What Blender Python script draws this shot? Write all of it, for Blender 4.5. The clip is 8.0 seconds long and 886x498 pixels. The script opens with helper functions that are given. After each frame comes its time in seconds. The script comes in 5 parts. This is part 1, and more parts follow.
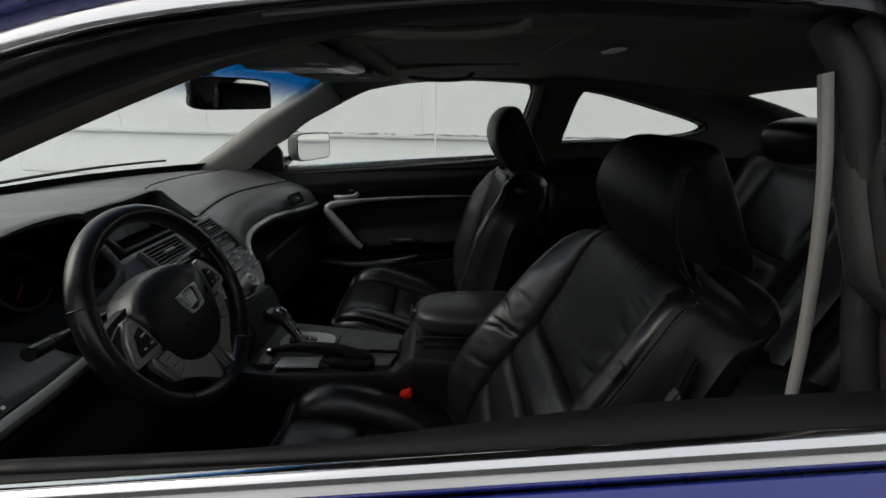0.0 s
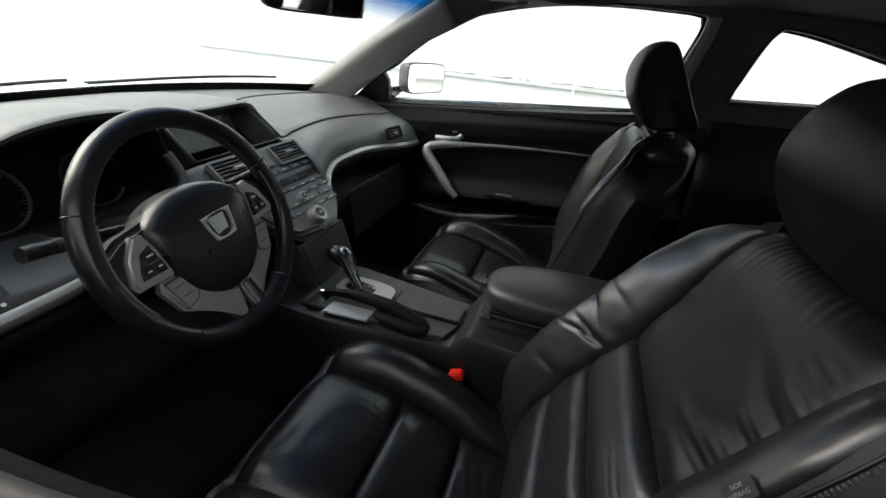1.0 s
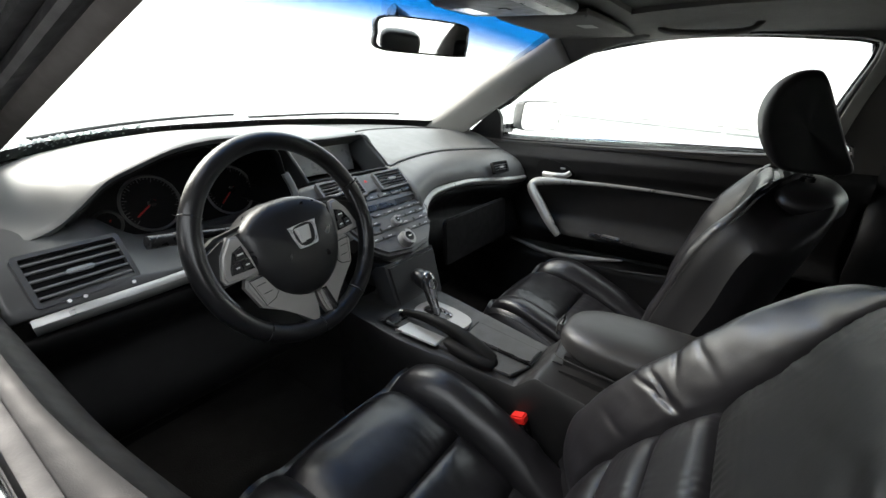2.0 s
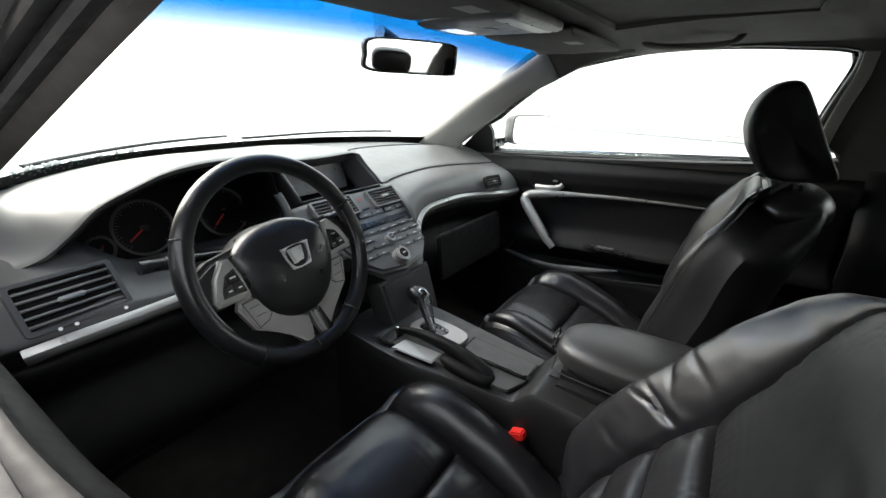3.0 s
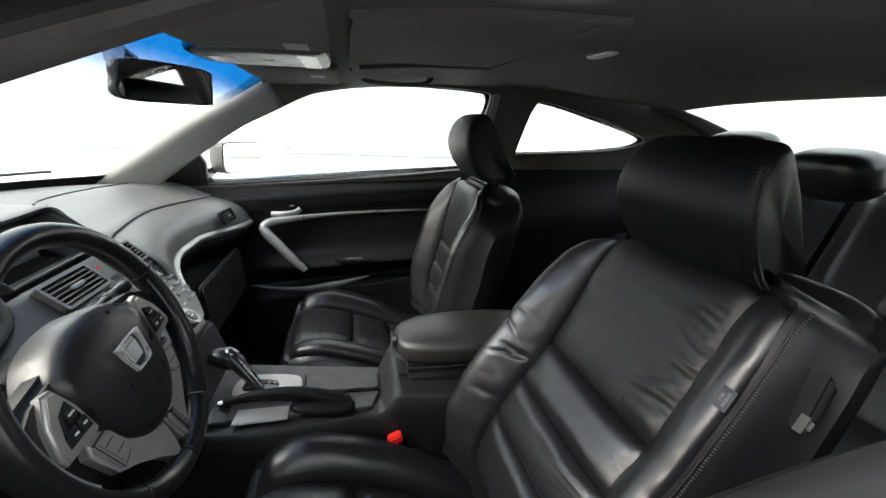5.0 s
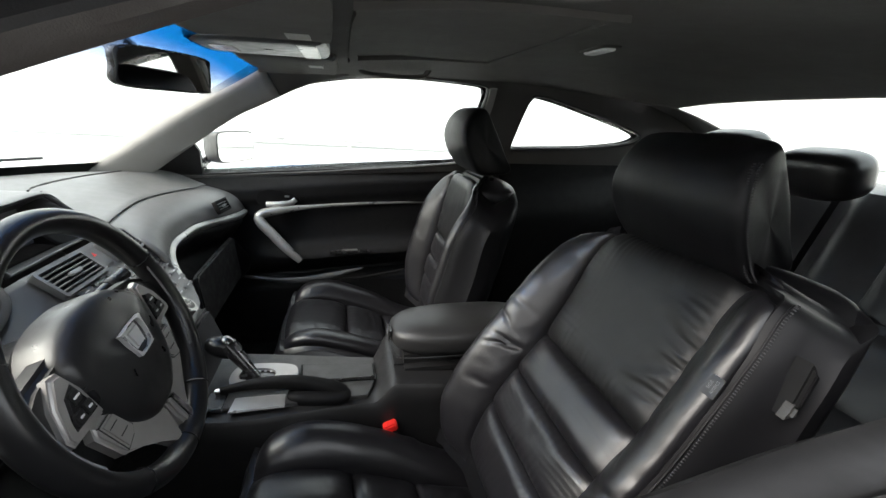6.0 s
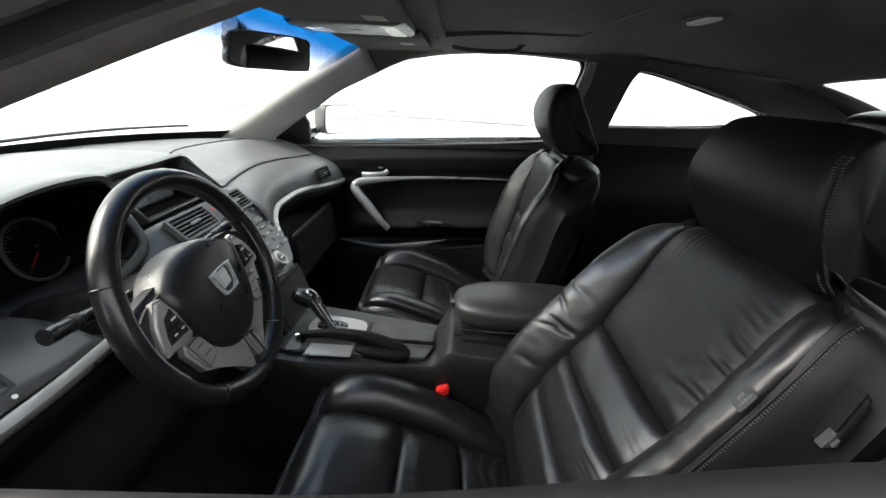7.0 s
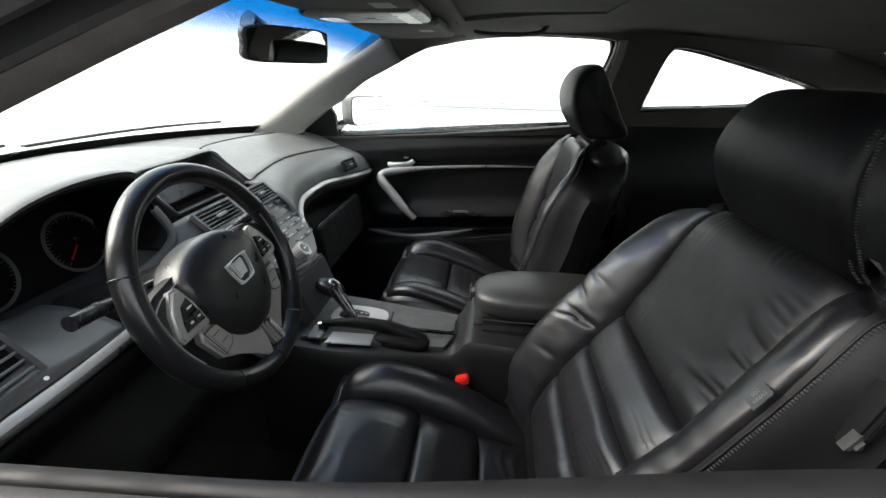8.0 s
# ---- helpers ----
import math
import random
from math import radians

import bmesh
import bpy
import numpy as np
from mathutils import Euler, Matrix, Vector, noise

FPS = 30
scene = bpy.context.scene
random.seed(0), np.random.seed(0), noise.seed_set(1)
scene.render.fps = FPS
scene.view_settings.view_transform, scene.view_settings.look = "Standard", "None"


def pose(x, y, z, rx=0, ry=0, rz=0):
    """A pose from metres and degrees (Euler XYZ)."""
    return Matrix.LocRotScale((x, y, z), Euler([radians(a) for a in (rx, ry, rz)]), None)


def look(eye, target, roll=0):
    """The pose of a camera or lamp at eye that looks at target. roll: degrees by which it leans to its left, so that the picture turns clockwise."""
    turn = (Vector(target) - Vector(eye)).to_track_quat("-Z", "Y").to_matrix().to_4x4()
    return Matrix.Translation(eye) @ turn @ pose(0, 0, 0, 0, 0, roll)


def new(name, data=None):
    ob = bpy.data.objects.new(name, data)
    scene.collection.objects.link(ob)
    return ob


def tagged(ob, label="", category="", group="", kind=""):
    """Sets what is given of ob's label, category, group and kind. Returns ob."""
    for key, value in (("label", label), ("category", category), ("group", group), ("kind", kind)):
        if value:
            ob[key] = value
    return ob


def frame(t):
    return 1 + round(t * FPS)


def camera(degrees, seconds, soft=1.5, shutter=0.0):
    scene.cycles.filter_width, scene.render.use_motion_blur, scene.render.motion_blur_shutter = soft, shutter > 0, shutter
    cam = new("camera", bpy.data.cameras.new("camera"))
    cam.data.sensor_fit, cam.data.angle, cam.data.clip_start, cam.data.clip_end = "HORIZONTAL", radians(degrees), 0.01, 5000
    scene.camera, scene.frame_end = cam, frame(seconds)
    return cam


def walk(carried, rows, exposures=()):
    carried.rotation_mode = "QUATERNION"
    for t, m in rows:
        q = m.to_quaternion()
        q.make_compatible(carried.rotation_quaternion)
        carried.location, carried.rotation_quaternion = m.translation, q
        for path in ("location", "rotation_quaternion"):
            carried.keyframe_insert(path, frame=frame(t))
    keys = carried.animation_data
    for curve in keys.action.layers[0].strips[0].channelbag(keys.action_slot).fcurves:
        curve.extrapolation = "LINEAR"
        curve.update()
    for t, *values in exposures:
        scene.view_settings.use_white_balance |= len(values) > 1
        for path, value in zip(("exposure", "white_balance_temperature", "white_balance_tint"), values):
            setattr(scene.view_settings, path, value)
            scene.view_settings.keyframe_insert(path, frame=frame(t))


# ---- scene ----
cam = camera(91.9, 8.0)
PATH = [
    (0, (0.0000, -1.0400, 1.2400), (-0.0001, 0.8525, 0.5931), -0.00),
    (0.5, (0.0077, -0.9320, 1.2190), (-0.0502, 0.9148, 0.4534), 1.39),
    (1, (0.0573, -0.8478, 1.1923), (-0.4396, 0.8841, 0.3243), 4.28),
    (1.5, (0.1226, -0.8138, 1.1805), (-0.7726, 0.7789, 0.3669), 3.66),
    (1.7, (0.1374, -0.8097, 1.1785), (-0.8694, 0.7342, 0.4021), 3.66),
    (3, (0.1505, -0.8011, 1.1877), (-0.8935, 0.7613, 0.5029), 1.55),
    (3.5, (0.0938, -0.8158, 1.1851), (-0.7862, 0.8446, 0.5007), 1.00),
    (4, (-0.0538, -0.8767, 1.1882), (-0.3866, 0.9609, 0.4723), 0.50),
    (4.5, (-0.1199, -0.9116, 1.1944), (0.0750, 0.9684, 0.5404), 0.37),
    (4.7, (-0.1380, -0.9132, 1.2034), (0.1654, 0.9708, 0.6046), 0.80),
    (5.8, (-0.1774, -0.9210, 1.2020), (0.2999, 0.9422, 0.6537), 1.70),
    (6, (-0.1713, -0.9233, 1.2027), (0.2678, 0.9348, 0.6072), 2.43),
    (6.5, (-0.1327, -0.9334, 1.2115), (0.0615, 0.9447, 0.5521), 2.94),
    (7, (-0.0913, -0.9545, 1.2141), (-0.1232, 0.9108, 0.4932), 2.72),
    (7.5, (-0.0647, -0.9601, 1.2117), (-0.2350, 0.8815, 0.4505), 1.59),
    (8, (-0.0484, -0.9448, 1.2112), (-0.2515, 0.8903, 0.4424), 0.25),
]
EXPOSURE = [(0.0, -0.15), (0.4, 0.05), (0.7, 0.5), (1.0, 1.15), (1.5, 2.0), (3.0, 1.97), (8.0, 1.93)]
walk(cam, [(t, look(eye, target, roll)) for t, eye, target, roll in PATH], EXPOSURE)

# ---- world, sun, exposure ----
world = bpy.data.worlds.new("overcast_sky")
scene.world = world
world.use_nodes = True
wn = world.node_tree.nodes
sky = wn.new("ShaderNodeTexSky")
sky.sky_type = "NISHITA"
sky.sun_disc = False
sky.sun_elevation = radians(40)
sky.sun_rotation = radians(260)
sky.dust_density = 5.0
wn["Background"].inputs["Strength"].default_value = 0.06
world.node_tree.links.new(sky.outputs["Color"], wn["Background"].inputs["Color"])
# an even white layer of cloud over it
cloud, both = wn.new("ShaderNodeBackground"), wn.new("ShaderNodeAddShader")
cloud.inputs["Color"].default_value, cloud.inputs["Strength"].default_value = (0.985, 1.0, 0.972, 1), 0.82
world.node_tree.links.new(wn["Background"].outputs[0], both.inputs[0])
world.node_tree.links.new(cloud.outputs[0], both.inputs[1])
world.node_tree.links.new(both.outputs[0], wn["World Output"].inputs["Surface"])
sun = new("sun", bpy.data.lights.new("sun", "SUN"))
sun.data.energy, sun.data.angle, sun.data.color = 1.5, radians(40), (1.0, 0.97, 0.92)
sun.matrix_world = look((-6.5, -1.2, 6.6), (0, 0, 1))


# ---- small geometry kit ----
def arr(*p):
    return np.array(p, float)


def ease(a, b, x):
    t = np.clip((np.asarray(x, float) - a) / (b - a), 0, 1)
    return t * t * (3 - 2 * t)


def bump(x, c, w):
    return np.exp(-(((np.asarray(x, float) - c) / w) ** 2))


def spline(pts, n):
    """n points on a smooth curve through pts, evenly in arc length."""
    p = np.array(pts, float)
    q = np.vstack([2 * p[0] - p[1], p, 2 * p[-1] - p[-2]])
    out = []
    for i in range(1, len(q) - 2):
        for t in np.linspace(0, 1, 24, endpoint=False):
            a, b, c, d = q[i - 1], q[i], q[i + 1], q[i + 2]
            out.append(0.5 * (2 * b + (c - a) * t + (2 * a - 5 * b + 4 * c - d) * t**2 + (3 * b - a - 3 * c + d) * t**3))
    out.append(p[-1])
    out = np.array(out)
    s = np.r_[0, np.cumsum(np.linalg.norm(np.diff(out, axis=0), axis=1))]
    return np.stack([np.interp(np.linspace(0, s[-1], n), s, out[:, k]) for k in range(out.shape[1])], 1)


def grid_bm(P, wrap=False, cap=False, bm=None):
    """A bmesh of quads over P[i, j]; wrap closes j, cap closes the first and last i."""
    bm = bm or bmesh.new()
    P = np.asarray(P, float)
    nu, nv = P.shape[:2]
    vs = [[bm.verts.new(P[i, j]) for j in range(nv)] for i in range(nu)]
    for i in range(nu - 1):
        for j in range(nv if wrap else nv - 1):
            k = (j + 1) % nv
            bm.faces.new((vs[i][j], vs[i][k], vs[i + 1][k], vs[i + 1][j]))
    if cap:
        bm.faces.new(vs[0][::-1])
        bm.faces.new(vs[-1])
    return bm


def frames(path, up):
    t = np.gradient(path, axis=0)
    t /= np.linalg.norm(t, axis=1)[:, None]
    side = np.cross(t, np.asarray(up, float))
    side /= np.linalg.norm(side, axis=1)[:, None]
    return side, np.cross(side, t)


def sweep(path, prof, up=(0, 0, 1), scale=None, bm=None):
    """Sweeps the closed 2D profile (side, up) along path."""
    path, prof = np.asarray(path, float), np.asarray(prof, float)
    side, top = frames(path, up)
    k = np.ones(len(path)) if scale is None else np.asarray(scale, float)
    P = path[:, None] + k[:, None, None] * (prof[None, :, :1] * side[:, None] + prof[None, :, 1:] * top[:, None])
    return grid_bm(P, wrap=True, cap=True, bm=bm)


def oval(a, b, n=12, power=2.0):
    """A closed rounded profile with half-axes a and b; higher powers are boxier."""
    th = np.linspace(0, 2 * np.pi, n, endpoint=False)
    c, s = np.cos(th), np.sin(th)
    return np.stack([a * np.sign(c) * np.abs(c) ** (2 / power), b * np.sign(s) * np.abs(s) ** (2 / power)], 1)


def tube(path, r, sides=10, up=(0, 0, 1), scale=None, bm=None):
    return sweep(path, oval(r, r, sides), up, scale, bm)


def ring(c, ax, ay, r, prof, n=64, start=0.0, stop=2 * np.pi, bm=None):
    """A profile (outwards, along the axis) turned about c in the plane of ax and ay."""
    ax, ay = np.asarray(ax, float), np.asarray(ay, float)
    az, prof, bm = np.cross(ax, ay), np.asarray(prof, float), bm or bmesh.new()
    full = stop - start > 6.28
    P = []
    for th in np.linspace(start, stop, n, endpoint=not full):
        d = np.cos(th) * ax + np.sin(th) * ay
        P.append(np.asarray(c, float) + (r + prof[:, :1]) * d + prof[:, 1:] * az)
    if full:
        P.append(P[0])
    bm = grid_bm(np.array(P), wrap=True, cap=not full, bm=bm)
    if full:
        bmesh.ops.remove_doubles(bm, verts=bm.verts, dist=1e-6)
    return bm


def slab(outline, c, ax, ay, depth, bevel=0.0, seg=2, bm=None):
    """The 2D outline in the plane of ax, ay at c, drawn out by depth against its normal, with rounded front edges."""
    ax, ay, c = np.asarray(ax, float), np.asarray(ay, float), np.asarray(c, float)
    az = np.cross(ax, ay)
    own = bmesh.new()
    front = [own.verts.new(c + x * ax + y * ay) for x, y in outline]
    back = [own.verts.new(c + x * ax + y * ay - depth * az) for x, y in outline]
    f = own.faces.new(front)
    own.faces.new(back[::-1])
    n = len(front)
    for i in range(n):
        own.faces.new((front[(i + 1) % n], front[i], back[i], back[(i + 1) % n]))
    if bevel:
        bmesh.ops.bevel(own, geom=list(f.edges), offset=bevel, segments=seg, affect="EDGES", clamp_overlap=True)
    return join(bm, own) if bm else own


def rect(w, h, r=0.0, n=4):
    """A rounded rectangle as an outline about 0."""
    if not r:
        return [(-w / 2, -h / 2), (w / 2, -h / 2), (w / 2, h / 2), (-w / 2, h / 2)]
    out = []
    for cx, cy, a in ((w / 2 - r, -h / 2 + r, -90), (w / 2 - r, h / 2 - r, 0), (-w / 2 + r, h / 2 - r, 90), (-w / 2 + r, -h / 2 + r, 180)):
        for k in range(n + 1):
            th = radians(a + 90 * k / n)
            out.append((cx + r * math.cos(th), cy + r * math.sin(th)))
    return out


def disc(r, n=32):
    return [(r * math.cos(2 * math.pi * k / n), r * math.sin(2 * math.pi * k / n)) for k in range(n)]


def join(bm, other):
    m = bpy.data.meshes.new("tmp")
    other.to_mesh(m)
    other.free()
    bm.from_mesh(m)
    bpy.data.meshes.remove(m)
    return bm


def box(c, size, bevel=0.0, turn=None, seg=2, bm=None):
    own = bmesh.new()
    bmesh.ops.create_cube(own, size=1.0)
    bmesh.ops.scale(own, vec=size, verts=own.verts)
    if bevel:
        bmesh.ops.bevel(own, geom=list(own.edges), offset=bevel, segments=seg, affect="EDGES", clamp_overlap=True)
    m = Matrix.Translation(c) @ (turn or Matrix.Identity(4))
    bmesh.ops.transform(own, matrix=m, verts=own.verts)
    return join(bm, own) if bm else own


def pillow(c, ax, ay, w, h, t, power=3.2, nu=28, nv=20, sag=0.0):
    """A stuffed pad: half-sizes w, h across ax, ay and t along the normal, with rounded edges."""
    ax, ay, c = np.asarray(ax, float), np.asarray(ay, float), np.asarray(c, float)
    az = np.cross(ax, ay)
    P = []
    for i in range(nu):
        th = np.pi * i / (nu - 1) - np.pi / 2
        ch, sh = max(math.cos(th), 1e-4), math.sin(th)
        row = []
        for j in range(nv):
            ph = 2 * np.pi * j / nv
            sx, sy, sz = ch * math.cos(ph), ch * math.sin(ph), sh
            k = (abs(sx) ** power + abs(sy) ** power + abs(sz) ** power) ** (-1 / power)
            row.append(c + sx * k * w * ax + sz * k * h * ay + sy * k * t * az)
        P.append(row)
    bm = grid_bm(np.array(P), wrap=True, cap=True)
    return bm


def thing(name, loc, label, category, group="", kind=""):
    ob = new(name)
    ob.location = loc
    return tagged(ob, label, category, group, kind)


def part(name, bm, material, parent=None, label="", smooth=40):
    bmesh.ops.recalc_face_normals(bm, faces=bm.faces)
    m = bpy.data.meshes.new(name)
    bm.to_mesh(m)
    bm.free()
    m.materials.append(material)
    if smooth:
        m.polygons.foreach_set("use_smooth", [True] * len(m.polygons))
        m.set_sharp_from_angle(angle=radians(smooth))
    ob = new(name, m)
    if parent:
        ob.parent = parent
        ob.matrix_parent_inverse = Matrix.Translation(-parent.location)
    if label:
        ob["label"] = label
    return ob


def thicken(ob, d, offset=-1.0):
    m = ob.modifiers.new("thickness", "SOLIDIFY")
    m.thickness, m.offset = d, offset
    return ob


# ---- materials ----
def mat(name, base, rough=0.5, metal=0.0, grain=0.0, scale=300.0, blotch=0.15, wear=0.1, coat=0.0, voronoi=False, spec=0.5):
    """A painted, moulded or woven surface: colour varied by blotches, roughness by wear, relief by grain."""
    m = bpy.data.materials.new(name)
    m.use_nodes = True
    nt = m.node_tree
    n, l = nt.nodes, nt.links
    b = n["Principled BSDF"]
    b.inputs["Metallic"].default_value = metal
    b.inputs["Specular IOR Level"].default_value = spec
    b.inputs["Coat Weight"].default_value = coat
    b.inputs["Coat Roughness"].default_value = 0.05
    co = n.new("ShaderNodeTexCoord")
    big = n.new("ShaderNodeTexNoise")
    big.inputs["Scale"].default_value = 6.0
    big.inputs["Detail"].default_value = 3.0
    l.new(co.outputs["Object"], big.inputs["Vector"])
    ramp = n.new("ShaderNodeMapRange")
    ramp.inputs[1].default_value, ramp.inputs[2].default_value = 0.3, 0.7
    ramp.inputs[3].default_value, ramp.inputs[4].default_value = 1 - blotch, 1 + blotch
    l.new(big.outputs["Fac"], ramp.inputs[0])
    mul = n.new("ShaderNodeVectorMath")
    mul.operation = "SCALE"
    mul.inputs[0].default_value = base
    l.new(ramp.outputs[0], mul.inputs["Scale"])
    l.new(mul.outputs[0], b.inputs["Base Color"])
    mid = n.new("ShaderNodeTexNoise")
    mid.inputs["Scale"].default_value = 38.0
    mid.inputs["Detail"].default_value = 2.0
    l.new(co.outputs["Object"], mid.inputs["Vector"])
    rr = n.new("ShaderNodeMapRange")
    rr.inputs[1].default_value, rr.inputs[2].default_value = 0.3, 0.7
    rr.inputs[3].default_value, rr.inputs[4].default_value = max(0.02, rough - wear), min(1, rough + wear)
    l.new(mid.outputs["Fac"], rr.inputs[0])
    l.new(rr.outputs[0], b.inputs["Roughness"])
    if grain:
        if voronoi:
            fine = n.new("ShaderNodeTexVoronoi")
            out = "Distance"
        else:
            fine = n.new("ShaderNodeTexNoise")
            fine.inputs["Detail"].default_value = 3.0
            out = "Fac"
        fine.inputs["Scale"].default_value = scale
        l.new(co.outputs["Object"], fine.inputs["Vector"])
        bp = n.new("ShaderNodeBump")
        bp.inputs["Strength"].default_value = grain
        bp.inputs["Distance"].default_value = 0.001
        l.new(fine.outputs[out], bp.inputs["Height"])
        l.new(bp.outputs["Normal"], b.inputs["Normal"])
    return m


def leather(name, base, rough, spec=0.5):
    """Black grained hide with broad folds, fine creases and a worn sheen."""
    m = mat(name, base, rough, grain=0.08, scale=520, blotch=0.15, wear=0.012, spec=spec)
    nt = m.node_tree
    n, l = nt.nodes, nt.links
    co = n["Texture Coordinate"]
    last = None
    for scale, detail, twist, strength, depth in ((14.0, 2.0, 0.3, 0.10, 0.012), (55.0, 3.0, 0.4, 0.05, 0.003), (160.0, 2.0, 0.2, 0.05, 0.002)):
        fold = n.new("ShaderNodeTexNoise")
        fold.inputs["Scale"].default_value = scale
        fold.inputs["Detail"].default_value = detail
        fold.inputs["Distortion"].default_value = twist
        l.new(co.outputs["Object"], fold.inputs["Vector"])
        height = fold.outputs["Fac"]
        b2 = n.new("ShaderNodeBump")
        b2.inputs["Strength"].default_value = strength
        b2.inputs["Distance"].default_value = depth
        l.new(height, b2.inputs["Height"])
        if last:
            l.new(last.outputs["Normal"], b2.inputs["Normal"])
        last = b2
    l.new(last.outputs["Normal"], n["Bump"].inputs["Normal"])
    return m


def glass(name, tint=(1, 1, 1), rough=0.0):
    m = bpy.data.materials.new(name)
    m.use_nodes = True
    n, l = m.node_tree.nodes, m.node_tree.links
    n.remove(n["Principled BSDF"])
    clear = n.new("ShaderNodeBsdfTransparent")
    clear.inputs["Color"].default_value = (*tint, 1)
    gloss = n.new("ShaderNodeBsdfGlossy")
    gloss.inputs["Roughness"].default_value = 0.02 + rough
    mix = n.new("ShaderNodeMixShader")
    mix.inputs[0].default_value = 0.05
    l.new(clear.outputs[0], mix.inputs[1])
    l.new(gloss.outputs[0], mix.inputs[2])
    l.new(mix.outputs[0], n["Material Output"].inputs["Surface"])
    return m


LEATHER = leather("black_leather", (0.0075, 0.0073, 0.0088), 0.34, 0.6)
LEATHER_WHEEL = mat("wheel_leather", (0.009, 0.009, 0.0098), 0.28, grain=0.08, scale=600, blotch=0.1, wear=0.0)
# darker, duller copy of the seat leather, with shade put into its colour
SHADED_LEATHER = leather("shaded_leather", (0.004, 0.004, 0.005), 0.50, 0.25)
PERF = leather("soft_panel_leather", (0.0065, 0.0065, 0.007), 0.44, 0.38)
DASH = mat("soft_dash_plastic", (0.105, 0.106, 0.105), 0.42, grain=0.15, scale=1000, blotch=0.06, wear=0.03)
PLASTIC = mat("black_plastic", (0.009, 0.009, 0.0095), 0.45, grain=0.12, scale=1000, blotch=0.1)
SATIN = mat("satin_black_plastic", (0.012, 0.012, 0.013), 0.25, blotch=0.1, wear=0.08)
GREY = mat("charcoal_plastic", (0.085, 0.085, 0.085), 0.42, grain=0.2, scale=600, blotch=0.08)
SILVER = mat("silver_painted_trim", (0.38, 0.38, 0.37), 0.36, metal=0.6, grain=0.05, scale=900, blotch=0.05)
CHROME = mat("chrome", (0.78, 0.78, 0.79), 0.12, metal=1.0, blotch=0.05, wear=0.06)
HEADLINER = mat("headliner_cloth", (0.105, 0.101, 0.096), 0.95, grain=0.6, scale=1100, blotch=0.08, spec=0.1)
PILLAR = mat("grey_pillar_trim", (0.26, 0.252, 0.238), 0.7, grain=0.4, scale=800, blotch=0.05)
CARPET = mat("black_carpet", (0.012, 0.012, 0.012), 1.0, grain=1.0, scale=500, blotch=0.4, spec=0.1)
RUBBER = mat("black_rubber", (0.015, 0.015, 0.016), 0.6, grain=0.2, scale=400)
PAINT = mat("blue_car_paint", (0.012, 0.022, 0.19), 0.3, metal=0.3, coat=1.0, blotch=0.05)
RED = mat("red_plastic", (0.65, 0.02, 0.015), 0.35, blotch=0.05)
WHITE = mat("white_print", (0.7, 0.7, 0.7), 0.6, blotch=0.05)
GLASS = glass("clear_glass", (0.93, 0.96, 0.95))
TINT = glass("blue_shade_band", (0.02, 0.16, 0.72))
# the band's dye thins out downwards
n, l = TINT.node_tree.nodes, TINT.node_tree.links
co, sep = n.new("ShaderNodeTexCoord"), n.new("ShaderNodeSeparateXYZ")
l.new(co.outputs["Object"], sep.inputs[0])
sq, add, fade, dye = n.new("ShaderNodeMath"), n.new("ShaderNodeMath"), n.new("ShaderNodeMapRange"), n.new("ShaderNodeMix")
sq.operation, add.operation = "MULTIPLY", "MULTIPLY_ADD"
l.new(sep.outputs["Y"], sq.inputs[0])
l.new(sep.outputs["Y"], sq.inputs[1])
l.new(sq.outputs[0], add.inputs[0])
add.inputs[1].default_value = 0.067
l.new(sep.outputs["Z"], add.inputs[2])
fade.interpolation_type = "SMOOTHSTEP"
fade.inputs[1].default_value, fade.inputs[2].default_value = 1.236, 1.308
l.new(add.outputs[0], fade.inputs[0])
dye.data_type = "RGBA"
dye.inputs["A"].default_value, dye.inputs["B"].default_value = (1, 1, 1, 1), (0.004, 0.105, 0.34, 1)
l.new(fade.outputs[0], dye.inputs["Factor"])
l.new(dye.outputs["Result"], n["Transparent BSDF"].inputs["Color"])
# display glass; the reflected sky is put into its grey base colour
SCREEN_SHEEN = mat("screen_sky_sheen", (0.15, 0.154, 0.157), 0.3, blotch=0.1, wear=0.05)
MIRROR = mat("mirror_glass", (0.8, 0.8, 0.8), 0.02, metal=1.0, blotch=0.02, wear=0.01)
CLOUD = mat("white_painted_panels", (0.72, 0.725, 0.72), 0.7, blotch=0.04)
SNOW = mat("pale_ground", (0.55, 0.56, 0.555), 0.85, grain=0.3, scale=40, blotch=0.08)
# dark skin of the added wall that holds light off the driver's side
SHADE_WALL = mat("dark_light_blocker", (0.10, 0.10, 0.10), 0.85, grain=0.3, scale=60, blotch=0.2)
CRUMBS = mat("grey_debris", (0.25, 0.25, 0.24), 0.9, blotch=0.3)
STITCH = mat("grey_thread", (0.04, 0.04, 0.043), 0.7, blotch=0.1)
DARK_CHROME = mat("dark_chrome", (0.22, 0.22, 0.225), 0.28, metal=1.0, blotch=0.05, wear=0.06)
BRIGHT = mat("satin_chrome", (0.75, 0.75, 0.75), 0.3, metal=0.5, blotch=0.03, wear=0.05)
TAG_INK = mat("tag_print", (0.16, 0.16, 0.16), 0.7, blotch=0.05)
# darker copy of the grey pillar trim: the driver side's shade in its colour
PILLAR_SHADED = mat("shaded_pillar_trim", (0.034, 0.030, 0.028), 0.7, grain=0.3, scale=800, blotch=0.05)
DOOR = mat("black_door_trim", (0.006, 0.006, 0.0065), 0.55, grain=0.12, scale=900, blotch=0.12, spec=0.22)
HUB = mat("satin_hub_cover", (0.011, 0.011, 0.012), 0.36, grain=0.06, scale=1000, blotch=0.08)
